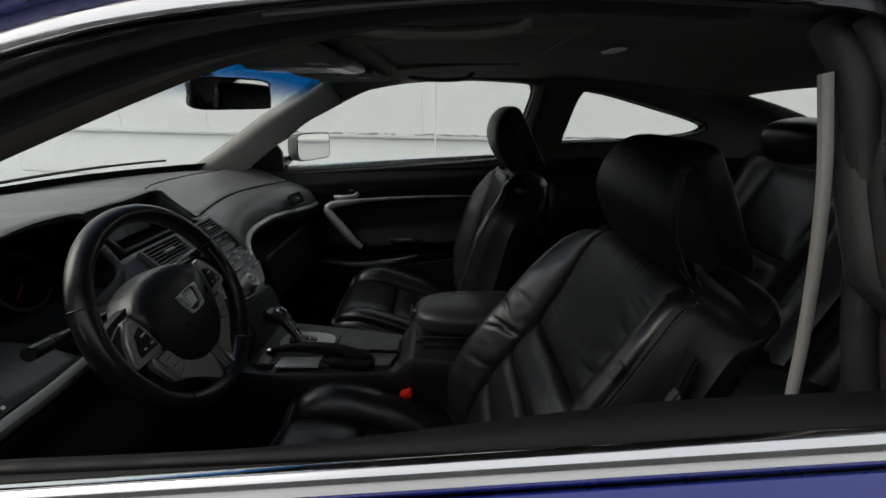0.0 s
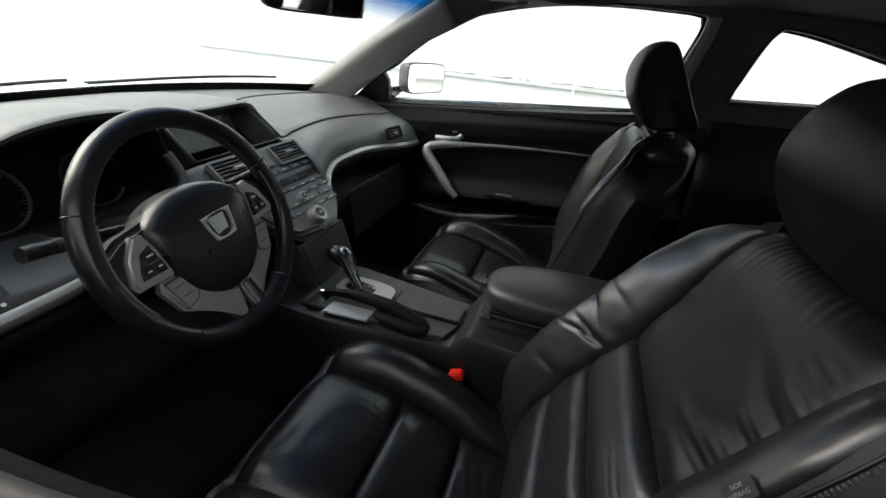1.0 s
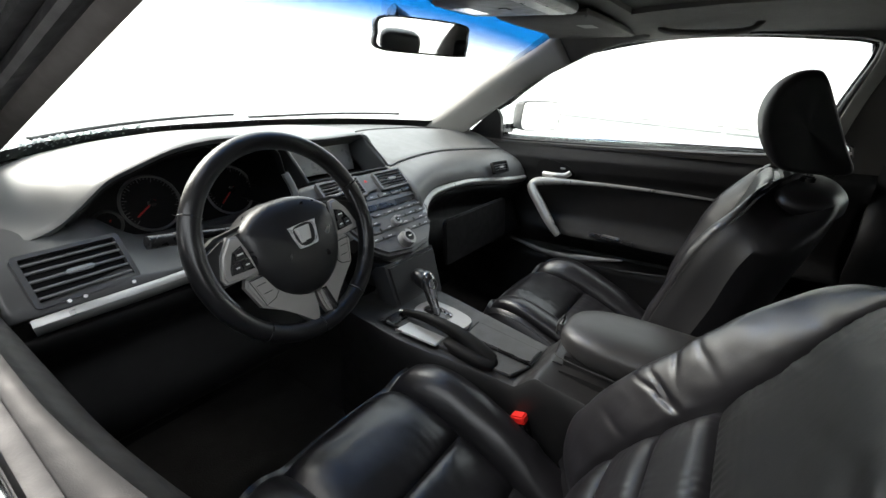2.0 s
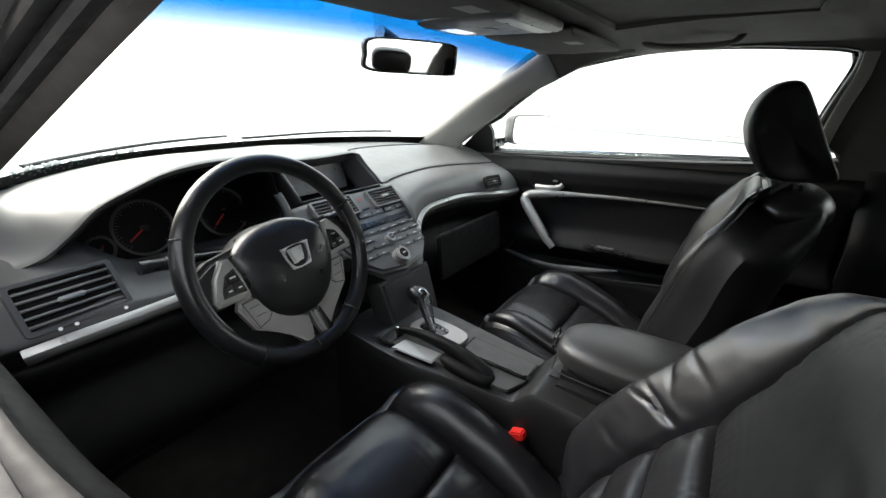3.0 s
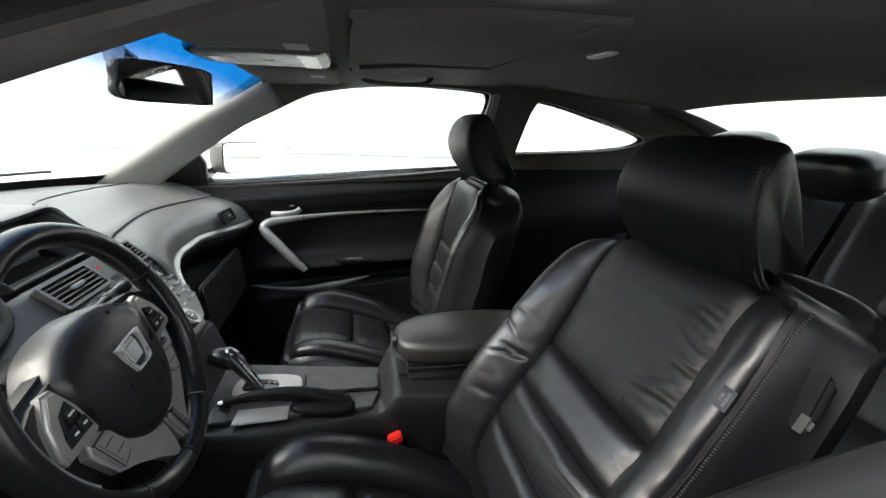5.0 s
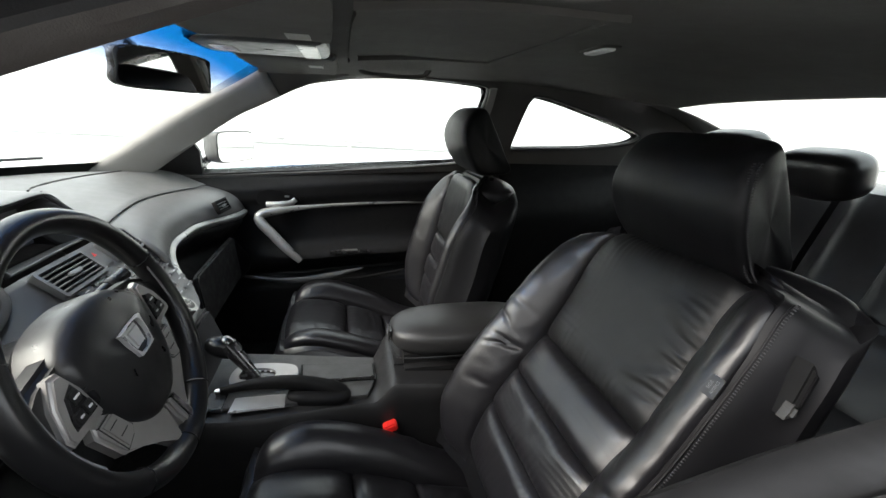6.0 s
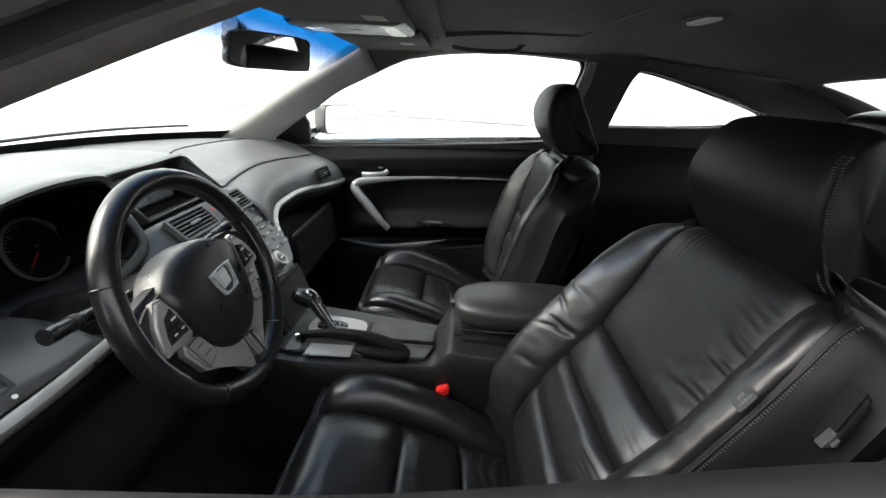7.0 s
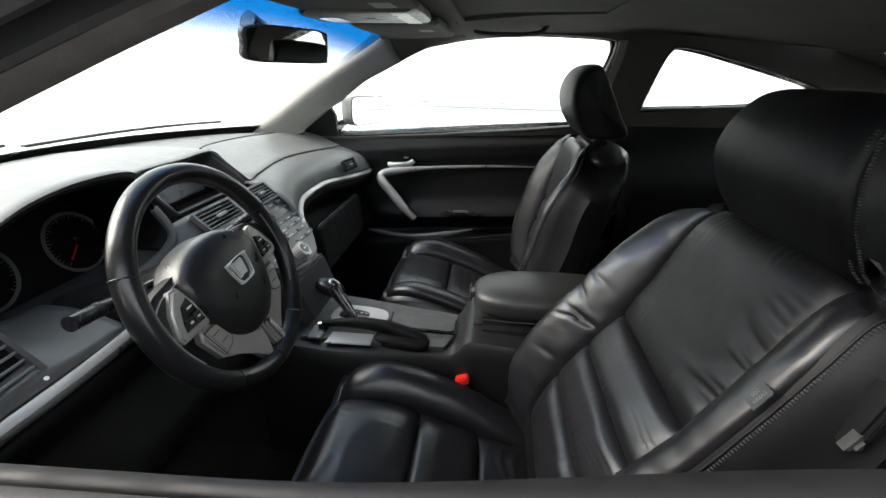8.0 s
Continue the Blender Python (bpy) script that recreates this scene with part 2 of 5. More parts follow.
SLAT = mat("grey_vent_slats", (0.12, 0.12, 0.122), 0.42, blotch=0.06)
THREAD = mat("pale_thread", (0.16, 0.16, 0.165), 0.6, blotch=0.1)
STACK = mat("grey_control_panel", (0.105, 0.105, 0.105), 0.4, grain=0.08, scale=1000, blotch=0.06)
WING = mat("dark_dash_plastic", (0.046, 0.0465, 0.048), 0.42, grain=0.12, scale=1000, blotch=0.06, wear=0.02)
FROST = mat("frozen_crumbs", (0.75, 0.78, 0.78), 0.5, blotch=0.1)
SHELL = mat("dark_mirror_shell", (0.05, 0.051, 0.053), 0.45, blotch=0.06)
# matt black of the dials, also painted into recesses as their shade
DIAL_SHADE = mat("matt_dial_and_shade_black", (0.004, 0.004, 0.0045), 0.6, blotch=0.0, wear=0.0, spec=0.15)
CONSOLE = mat("grained_console_plastic", (0.034, 0.034, 0.034), 0.5, grain=0.35, scale=420, blotch=0.08, voronoi=True)
ARM_LEATHER = leather("armrest_leather", (0.018, 0.018, 0.0185), 0.44)
SPOKE = mat("smoked_silver_paint", (0.33, 0.32, 0.31), 0.40, metal=0.5, blotch=0.05)

# ---- outside ----
bm = bmesh.new()
bmesh.ops.create_grid(bm, x_segments=40, y_segments=40, size=60)
for v in bm.verts:
    v.co.z = 0.02 * noise.noise(v.co * 0.3)
tagged(part("ground", bm, SNOW), "pale concrete ground round the car", "ground", kind="structure")

# ---- car shell ----
LEAN = 0.37


def side_y(z):
    """Half-width of the cabin's side glass at a height."""
    return 0.775 - LEAN * (z - 0.97)


def on_side(x, z, side, inset=0.0):
    return (x, side * (side_y(z) - inset), z)


WIN_FRONT = [(-0.80, 0.965), (-0.634, 1.105), (-0.509, 1.192), (-0.397, 1.257), (-0.275, 1.289), (-0.103, 1.315), (0.082, 1.321), (0.263, 1.313), (0.318, 1.307), (0.335, 1.297), (0.334, 1.262), (0.322, 1.215), (0.309, 1.158), (0.300, 1.10), (0.296, 1.028)]
WIN_QUARTER = [(0.472, 1.092), (0.484, 1.17), (0.50, 1.24), (0.515, 1.272), (0.535, 1.282), (0.63, 1.266), (0.823, 1.216), (0.964, 1.177), (1.02, 1.155), (1.018, 1.138), (0.96, 1.118), (0.785, 1.100), (0.506, 1.09)]
SIDE_OUT = [(-0.93, 0.90), (-0.93, 0.965), (-0.80, 1.03), (-0.62, 1.15), (-0.42, 1.275), (-0.28, 1.318), (0.1, 1.345), (0.6, 1.335), (1.02, 1.285), (1.3, 1.17), (1.62, 1.03), (1.62, 0.90)]


def loop_pts(pts, k=6):
    """A closed smooth outline through pts."""
    p = np.array(pts, float)
    n = len(p)
    q = np.vstack([p[-1], p, p[:2]])
    out = []
    for i in range(1, n + 1):
        a, b, c, d = q[i - 1], q[i], q[i + 1], q[i + 2]
        for t in np.linspace(0, 1, k, endpoint=False):
            out.append(0.5 * (2 * b + (c - a) * t + (2 * a - 5 * b + 4 * c - d) * t**2 + (3 * b - a - 3 * c + d) * t**3))
    return out


def holed(outer, holes, place, depth):
    """A wall with holes: outlines in 2D, place(x, z, inset) gives the point, depth its thickness."""
    bm = bmesh.new()
    layers = []
    for inset in (0.0, depth):
        edges, loops = [], []
        for o in (outer, *holes):
            vs = [bm.verts.new(place(x, z, inset)) for x, z in o]
            loops.append(vs)
            edges += [bm.edges.new((vs[i], vs[(i + 1) % len(vs)])) for i in range(len(vs))]
        bmesh.ops.triangle_fill(bm, edges=edges, use_beauty=True)
        layers.append(loops)
    for la, lb in zip(*layers):
        for i in range(len(la)):
            k = (i + 1) % len(la)
            bm.faces.new((la[i], la[k], lb[k], lb[i]))
    return bm


FW, QW = loop_pts(WIN_FRONT, 4), loop_pts(WIN_QUARTER, 4)
FW_OPEN = loop_pts([(-0.83, 0.925)] + WIN_FRONT[1:8] + [(0.325, 1.304), (0.338, 1.288), (0.329, 1.21), (0.340, 1.10), (0.370, 0.975)], 4)


def grow(pts, d):
    """The outline moved outwards by d."""
    p = np.array(pts)
    t = np.roll(p, -1, 0) - np.roll(p, 1, 0)
    t /= np.linalg.norm(t, axis=1)[:, None]
    nrm = np.stack([-t[:, 1], t[:, 0]], 1)
    area = np.sum(p[:, 0] * np.roll(p[:, 1], -1) - np.roll(p[:, 0], -1) * p[:, 1])
    return p + d * nrm * (-1 if area > 0 else 1)


for side, who in ((1, "passenger"), (-1, "driver")):
    FS = FW if side > 0 else FW_OPEN
    wall = part("wall_" + who + "_side", holed(SIDE_OUT, [FS, QW], lambda x, z, i: on_side(x, z, side, 0.022 - i), 0.014), HEADLINER)
    tagged(wall, "dark grey cabin side trim with two window openings", "wall", kind="structure")
    outer = part("body_side", holed(grow(SIDE_OUT, 0.02), [grow(FS, -0.004), grow(QW, -0.004)], lambda x, z, i: on_side(x, z, side, -0.028 - i), 0.008), SATIN, wall)
    # bright strip round the glass and painted skin outside it
    top = [(x, z) for x, z in grow(spline(WIN_FRONT[:10], 60), 0.020)]
    p = np.array([on_side(x, z, side, -0.042) for x, z in top])
    part("chrome_strip", sweep(p, oval(0.008, 0.005, 8, 3), up=(0, side, LEAN)), CHROME, wall, "bright strip over the side windows")
    # rubber seals round the openings
    for o, inset in ((FS, 0.010), (QW, 0.012)):
        p = np.array([on_side(x, z, side, inset) for x, z in grow(o, 0.004)])
        p = np.vstack([p, p[:2]])
        bm = sweep(p, oval(0.006, 0.014, 8), up=(0, side, LEAN))
        part("window_seal", bm, RUBBER, wall)
        if side < 0 and o is FS:
            for grown, deep, w in ((0.014, -0.006, 0.020), (0.030, 0.018, 0.012)):
                p = np.array([on_side(x, z, side, deep) for x, z in grow(o, grown)])
                part("window_seal", sweep(np.vstack([p, p[:2]])[40:], oval(0.008, w, 10), up=(0, side, LEAN)), RUBBER, wall)
    # panes
    for o, name in ((FW, "window_front"), (QW, "window_quarter")):
        if name == "window_front" and side < 0:
            continue
        bm = bmesh.new()
        bm.faces.new([bm.verts.new(on_side(x, z, side, -0.004)) for x, z in grow(o, 0.006)])
        pane = thicken(part(name, bm, GLASS), 0.004)
        pane.visible_shadow = False
        tagged(pane, "clear side window glass", "window", kind="structure")


def headliner_z(x, y):
    return 1.354 - 0.030 * np.abs(y / 0.62) ** 3 - 0.035 * ease(0.1, -0.42, x) - 0.075 * ease(0.35, 1.15, x) ** 1.3


# ceiling
X, Y = np.meshgrid(np.linspace(-0.36, 1.06, 40), np.linspace(-1, 1, 31), indexing="ij")
W = 0.655 - 0.11 * ease(0.4, 1.1, X) - 0.13 * ease(-0.1, -0.36, X)
Xs = X - 0.05 * Y**2 * ease(0.1, -0.36, X)
P = np.stack([Xs, Y * W, headliner_z(X, Y * W)], -1)
ceiling = thicken(part("ceiling", grid_bm(P), HEADLINER), 0.02, 1.0)
tagged(ceiling, "dark grey cloth roof lining of the car", "ceiling", kind="structure")
P2 = P + arr(0, 0, 0.045)
P2[..., 1] *= 1.06
tagged(thicken(part("roof_skin", grid_bm(P2), PAINT), 0.01, 1.0), "blue painted steel roof panel", "roof", kind="structure")

# windshield
def shield(u, v, lift=0.0):
    """u across -1..1, v from the cowl 0 to the header 1."""
    base = arr(-1.255 + 0.44 * abs(u) ** 2.6, 0.745 * u, 1.005)
    top = arr(-0.335 - 0.075 * u * u, 0.545 * u, 1.338 - 0.02 * u * u)
    p = base + (top - base) * v
    p[2] += 0.035 * math.sin(math.pi * v) * (1 - 0.3 * u * u) + lift
    return p


us, vs = np.linspace(-1, 1, 33), np.linspace(-0.06, 1.03, 19)
ws = part("window_1", grid_bm([[shield(u, v) for u in us] for v in vs]), GLASS)
thicken(ws, 0.004).visible_shadow = False
tagged(ws, "large clear raked windshield glass", "windshield", kind="structure")
band = part("shade_band", grid_bm([[shield(u, v, -0.006) for u in us] for v in np.linspace(0.60, 1.03, 11)]), TINT, ws, "blue tinted band along the top")
band.visible_shadow = False
part("frit_band", grid_bm([[shield(u, v, 0.005) for u in us] for v in np.linspace(-0.06, 0.016, 4)]), RUBBER, ws, "black border along the foot of the glass")

# A-pillar trims
def pillar(side, f, r, lean, skin=None, label="grey moulded windshield pillar trim"):
    """A moulded trim between the windshield's edge f and the side window's edge r."""
    rows = []
    for a, b in zip(spline(f, 24), spline(r, 24)):
        mid = (a + b) / 2 + lean
        k = spline([a + arr(-0.02, 0.02, 0.02), a, (a + mid) / 2 + arr(0.002, -0.003, 0), mid, (b + mid) / 2 + arr(0.002, -0.002, 0), b, b + arr(-0.05, 0.05, 0)], 15)
        k[:, 1] *= side
        rows.append(k)
    pil = thicken(part("pillar_trim", grid_bm(rows), skin or PILLAR), 0.004)
    tagged(pil, label, "pillar trim", kind="structure")


F_EDGE = [(-0.99, 0.670, 0.965), (-0.935, 0.655, 1.005), (-0.866, 0.640, 1.042), (-0.758, 0.618, 1.109), (-0.656, 0.596, 1.172), (-0.578, 0.580, 1.213), (-0.482, 0.560, 1.266), (-0.402, 0.543, 1.318)]
R_EDGE = [(-0.835, 0.695, 0.950), (-0.792, 0.687, 0.980), (-0.607, 0.648, 1.105), (-0.504, 0.627, 1.172), (-0.430, 0.611, 1.207), (-0.366, 0.600, 1.236)]
pillar(1, F_EDGE, R_EDGE, arr(0.004, -0.006, 0.0))
pillar(1, [(-0.403, 0.545, 1.319), (-0.350, 0.520, 1.340), (-0.290, 0.505, 1.350), (-0.20, 0.500, 1.352)], [(-0.367, 0.602, 1.237), (-0.300, 0.596, 1.268), (-0.236, 0.592, 1.290), (-0.150, 0.590, 1.308)], arr(0.0, -0.004, 0.0), HEADLINER, "dark grey cloth lining above the windshield pillar")
# on the driver's side the trim ends behind the door's black sash
INNER = spline([(-0.92, 0.668, 0.985), (-0.80, 0.655, 1.038), (-0.70, 0.645, 1.079), (-0.50, 0.626, 1.160), (-0.40, 0.616, 1.201), (-0.30, 0.606, 1.241), (-0.20, 0.600, 1.276), (-0.06, 0.602, 1.306), (0.10, 0.606, 1.318), (0.25, 0.612, 1.312)], 60)
OUTER = spline([(-0.95, 0.735, 1.025), (-0.80, 0.712, 1.100), (-0.65, 0.690, 1.170), (-0.50, 0.672, 1.228), (-0.40, 0.664, 1.262), (-0.30, 0.656, 1.296), (-0.20, 0.650, 1.318), (-0.06, 0.648, 1.332), (0.10, 0.648, 1.338), (0.25, 0.650, 1.332)], 60)
rows, strip = [], []
for a, b in zip(INNER, OUTER):
    edge = a + (b - a) * 0.30
    up = arr(0.0, 0.3, 0.95)
    k = []
    for t in np.linspace(0, 1, 22):
        q = edge + (b - edge) * t
        k.append(q + arr(0.0, 0.030, -0.030) * (0.55 * bump(t, 0.22, 0.11) + 0.40 * bump(t, 0.62, 0.10)) - arr(0, 0.02, -0.02) * bump(t, 0.42, 0.06) * 0.6)
    rows.append(np.array(k) * arr(1, -1, 1))
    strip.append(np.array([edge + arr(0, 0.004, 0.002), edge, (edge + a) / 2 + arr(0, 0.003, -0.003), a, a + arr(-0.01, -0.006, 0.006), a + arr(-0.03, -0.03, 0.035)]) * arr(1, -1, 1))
tagged(thicken(part("pillar_trim", grid_bm(strip), PILLAR_SHADED), 0.003), "grey moulded windshield pillar trim", "pillar trim", kind="structure")
tagged(thicken(part("door_sash", grid_bm(rows), RUBBER), 0.004), "black ribbed rubber seal round the open door window", "door seal", kind="structure")

# bright strip and painted roof rail outside the driver's window
line = OUTER * arr(1, -1, 1)
rail = part("roof_rail", sweep(line + arr(0.0, -0.068, 0.022), oval(0.026, 0.020, 14), up=(0, -1, 0.3)), PAINT)
tagged(rail, "glossy blue painted roof rail over the driver window", "roof rail", kind="structure")
part("chrome_strip", sweep(line + arr(0.0, -0.062, -0.012), oval(0.019, 0.008, 12, 3), up=(0, -0.9, 0.45)), CHROME, rail, "bright strip over the window")

# rear window
def rear(u, v):
    top = arr(1.03 - 0.05 * u * u, 0.55 * u, 1.298 - 0.018 * u * u)
    base = arr(1.78 - 0.12 * u * u, 0.62 * u, 1.03)
    p = top + (base - top) * v
    p[2] += 0.03 * math.sin(math.pi * v)
    return p


rw = part("window_2", grid_bm([[rear(u, v) for u in np.linspace(-1, 1, 17)] for v in np.linspace(-0.03, 1, 11)]), GLASS)
thicken(rw, 0.004).visible_shadow = False
tagged(rw, "sloping rear window glass", "rear window", kind="structure")
# C-pillar trims
for side in (1, -1):
    rows = []
    for v in np.linspace(-0.05, 1.0, 14):
        a = rear(0.97, max(v, 0))
        b = arr(a[0] * 0.75 + 0.25, side_y(max(a[2], 1.0)) - 0.02, a[2] + 0.01)
        k = spline([a, a * 0.6 + b * 0.4 + arr(-0.03, -0.005, -0.012), b], 8)
        k[:, 1] *= side
        rows.append(k)
    tagged(thicken(part("pillar_trim", grid_bm(rows), HEADLINER), 0.004), "dark grey rear pillar trim", "pillar trim", kind="structure")

# floor pan, firewall and rear bulkhead
X, Y = np.meshgrid(np.linspace(-1.25, 1.75, 40), np.linspace(-0.80, 0.80, 33), indexing="ij")
Z = 0.27 + 0.10 * bump(Y, 0, 0.14) + 0.45 * ease(-0.85, -1.2, X) + 0.16 * ease(0.45, 0.62, X)
tagged(thicken(part("floor", grid_bm(np.stack([X, Y, Z], -1)), CARPET), 0.02), "black carpeted car floor", "floor", kind="structure")
tagged(part("wall_front", box((-1.27, 0, 0.58), (0.03, 1.62, 0.66), 0.01), PLASTIC), "dark firewall in front of the footwells", "wall", kind="structure")
tagged(part("wall_rear", box((1.80, 0, 0.62), (0.03, 1.62, 0.80), 0.01), PLASTIC), "dark bulkhead behind the rear seat", "wall", kind="structure")
shelf = part("parcel_shelf", box((1.52, 0, 1.01), (0.58, 1.42, 0.03), 0.012), GREY)
tagged(shelf, "grey parcel shelf below the rear window", "shelf", kind="structure")
for side, who in ((1, "passenger"), (-1, "driver")):
    sill = part("wall_" + who + "_sill", box((0.26, side * 0.785, 0.56), (3.06, 0.016, 0.68), 0.004), PLASTIC)
    tagged(sill, "black inner sill wall under the door", "wall", kind="structure")

# ---- surroundings: pale panelled walls and a low wall with rubble on its top ----
def panelled(name, a, b, height, width=2.4, skin=None, label="tall white wall of painted sheet panels"):
    """A tall white wall from a to b of separate sheets with recessed joints."""
    a, b = arr(*a, 0), arr(*b, 0)
    along = (b - a) / np.linalg.norm(b - a)
    n = int(np.linalg.norm(b - a) / width)
    wall = part(name, slab([(0, 0), (n * width, 0), (n * width, height), (0, height)], a, along, (0, 0, 1), 0.12), skin or CLOUD)
    tagged(wall, label, "wall", kind="structure")
    az = np.cross(along, (0, 0, 1))
    sheet = None
    for k in range(n):
        c = a + along * (k + 0.5) * width + arr(0, 0, height / 2) + az * 0.012
        if sheet is None:
            bm = slab(rect(width - 0.006, height - 0.02), (0, 0, 0), along, (0, 0, 1), 0.014, 0.003, 1)
            sheet = part("panel", bm, skin or CLOUD, wall)
            sheet.location = c
            data = sheet.data
        else:
            o = new("panel", data)
            o.parent, o.location = wall, c
    return wall


panelled("wall_east", (-9.6, 9.75), (13.4, 3.15), 4.2)
panelled("wall_south", (10.5, 9.6), (10.5, -9.6), 4.2)

# added, unseen: a dark wall that dims the light through the driver's window
panelled("wall_west", (9.6, -4.6), (-9.6, -4.6), 3.2, 2.4, SHADE_WALL, "tall dark grey wall of plastered panels")

# low wall with a ledge
TURN_E = Matrix.Rotation(radians(-16), 4, "Z")
low = part("low_wall", box((0.5, 4.95, 0.385), (18.0, 0.25, 0.77), 0.02, TURN_E), CLOUD)
tagged(low, "low pale wall with a ledge beside the car", "wall", kind="structure")
part("coping", box((0.5, 4.93, 0.785), (18.0, 0.34, 0.04), 0.01, TURN_E), SNOW, low)
random.seed(4)
bm = bmesh.new()
for k in range(170):
    r = random.uniform(0.008, 0.026)
    x = random.gauss(random.choice((0.4, 1.9, 2.6, -1.5)), 0.6)
    place = Matrix.Translation((x, 4.93 - 0.287 * (x - 0.5) + random.uniform(-0.1, 0.1), 0.803 + r * 0.4)) @ Matrix.Diagonal((r * random.uniform(1, 3), r, r * 0.6, 1))
    bmesh.ops.create_icosphere(bm, subdivisions=1, radius=1.0, matrix=place)
tagged(part("rubble", bm, CRUMBS), "grey crumbs of rubble lying on the ledge", "rubble", kind="stuff")
pole = part("lamp_post", tube(np.array([(-0.10, 4.85, 0.0), (-0.10, 4.85, 3.6)]), 0.012, 12, up=(0, 1, 0)), CLOUD)
tagged(pole, "slim white upright post before the low wall", "post")


# ---- seats ----
def puff(S, u0, u1, v0, v1, h=0.010, nu=30, nv=30, edge=0.16, crease=0.0, seed=0.0, skirt=0.012, fold=26.0, both=True, gather=0.0, wrinkles=(), ripple=70):
    """A stuffed leather panel lying on the surface S(u, v) -> (point, normal), puffed up by h, with rounded edges that dive into the seams."""
    us, vs = np.linspace(0, 1, nu), np.linspace(0, 1, nv)
    P = []
    for a in us:
        row = []
        for b in vs:
            p, nrm = S(u0 + (u1 - u0) * a, v0 + (v1 - v0) * b)
            e = min(a, 1 - a) / edge, min(b, 1 - b) / edge
            k = np.prod([1 - (1 - min(q, 1)) ** 2.2 for q in e])
            d = h * k - skirt * (1 - k) ** 6
            if crease:
                w = Vector((p[0] * 20, p[1] * 20 + seed, p[2] * 20))
                q = noise.noise(w) + 0.5 * noise.noise(w * 2.3)
                near = min(a, 1 - a) if both else a
                folds = math.sin(fold * b + 6 * noise.noise(w * 0.6)) * math.exp(-near * 5) * max(0, 0.35 + noise.noise(w * 0.35 + Vector((3, seed, 1))))
                d += crease * k * (0.25 * q + 1.7 * folds)
                for b0, slant, wide, deep in wrinkles:
                    d -= deep * k * math.exp(-(((b - b0 - slant * (a - 0.5) - 0.012 * noise.noise(w * 1.4)) / wide) ** 2)) * math.exp(-(((a - 0.2 - 0.6 * ((b0 * 37) % 1)) / 0.30) ** 2))
                if gather:
                    for near, along in ((b, a), (1 - b, a), (a, b), (1 - a, b)):
                        d += gather * k * math.sin(ripple * along + 9 * noise.noise(w * 0.5)) * math.exp(-near * 9) * max(0, noise.noise(Vector((along * 5, seed + near, 2))) + 0.25)
            row.append(np.asarray(p) + d * np.asarray(nrm))
        P.append(row)
    return grid_bm(P)


def normal_of(F, axis, sign=1):
    """F with its normal, turned to the side of the given axis number or direction."""
    def S(u, v):
        e = 1e-3
        p = F(u, v)
        n = np.cross(F(u + e, v) - p, F(u, v + e) - p)
        n /= np.linalg.norm(n) + 1e-12
        s = n[axis] * sign if isinstance(axis, int) else n @ np.asarray(axis)
        return p, n if s > 0 else -n
    return S


def stitches(S, l, v0, v1, n, size=0.004):
    """A row of short threads across a seam on S."""
    bm = bmesh.new()
    for v in np.linspace(v0, v1, n):
        p, nrm = S(l, v)
        q, _ = S(l + 0.004, v)
        d = (q - p) / (np.linalg.norm(q - p) + 1e-9)
        c = p + nrm * 0.0035
        bm = tube(np.array([c - d * size, c + nrm * 0.001, c + d * size]), 0.0007, 5, up=nrm, bm=bm)
    return bm


# short slanting wrinkles across the side bolsters
CREASES = [(0.425, 0.10, 0.007, 0.0034), (0.455, 0.03, 0.010, 0.0044), (0.515, -0.07, 0.008, 0.0036), (0.60, -0.03, 0.012, 0.0022), (0.27, 0.08, 0.012, 0.0022)]


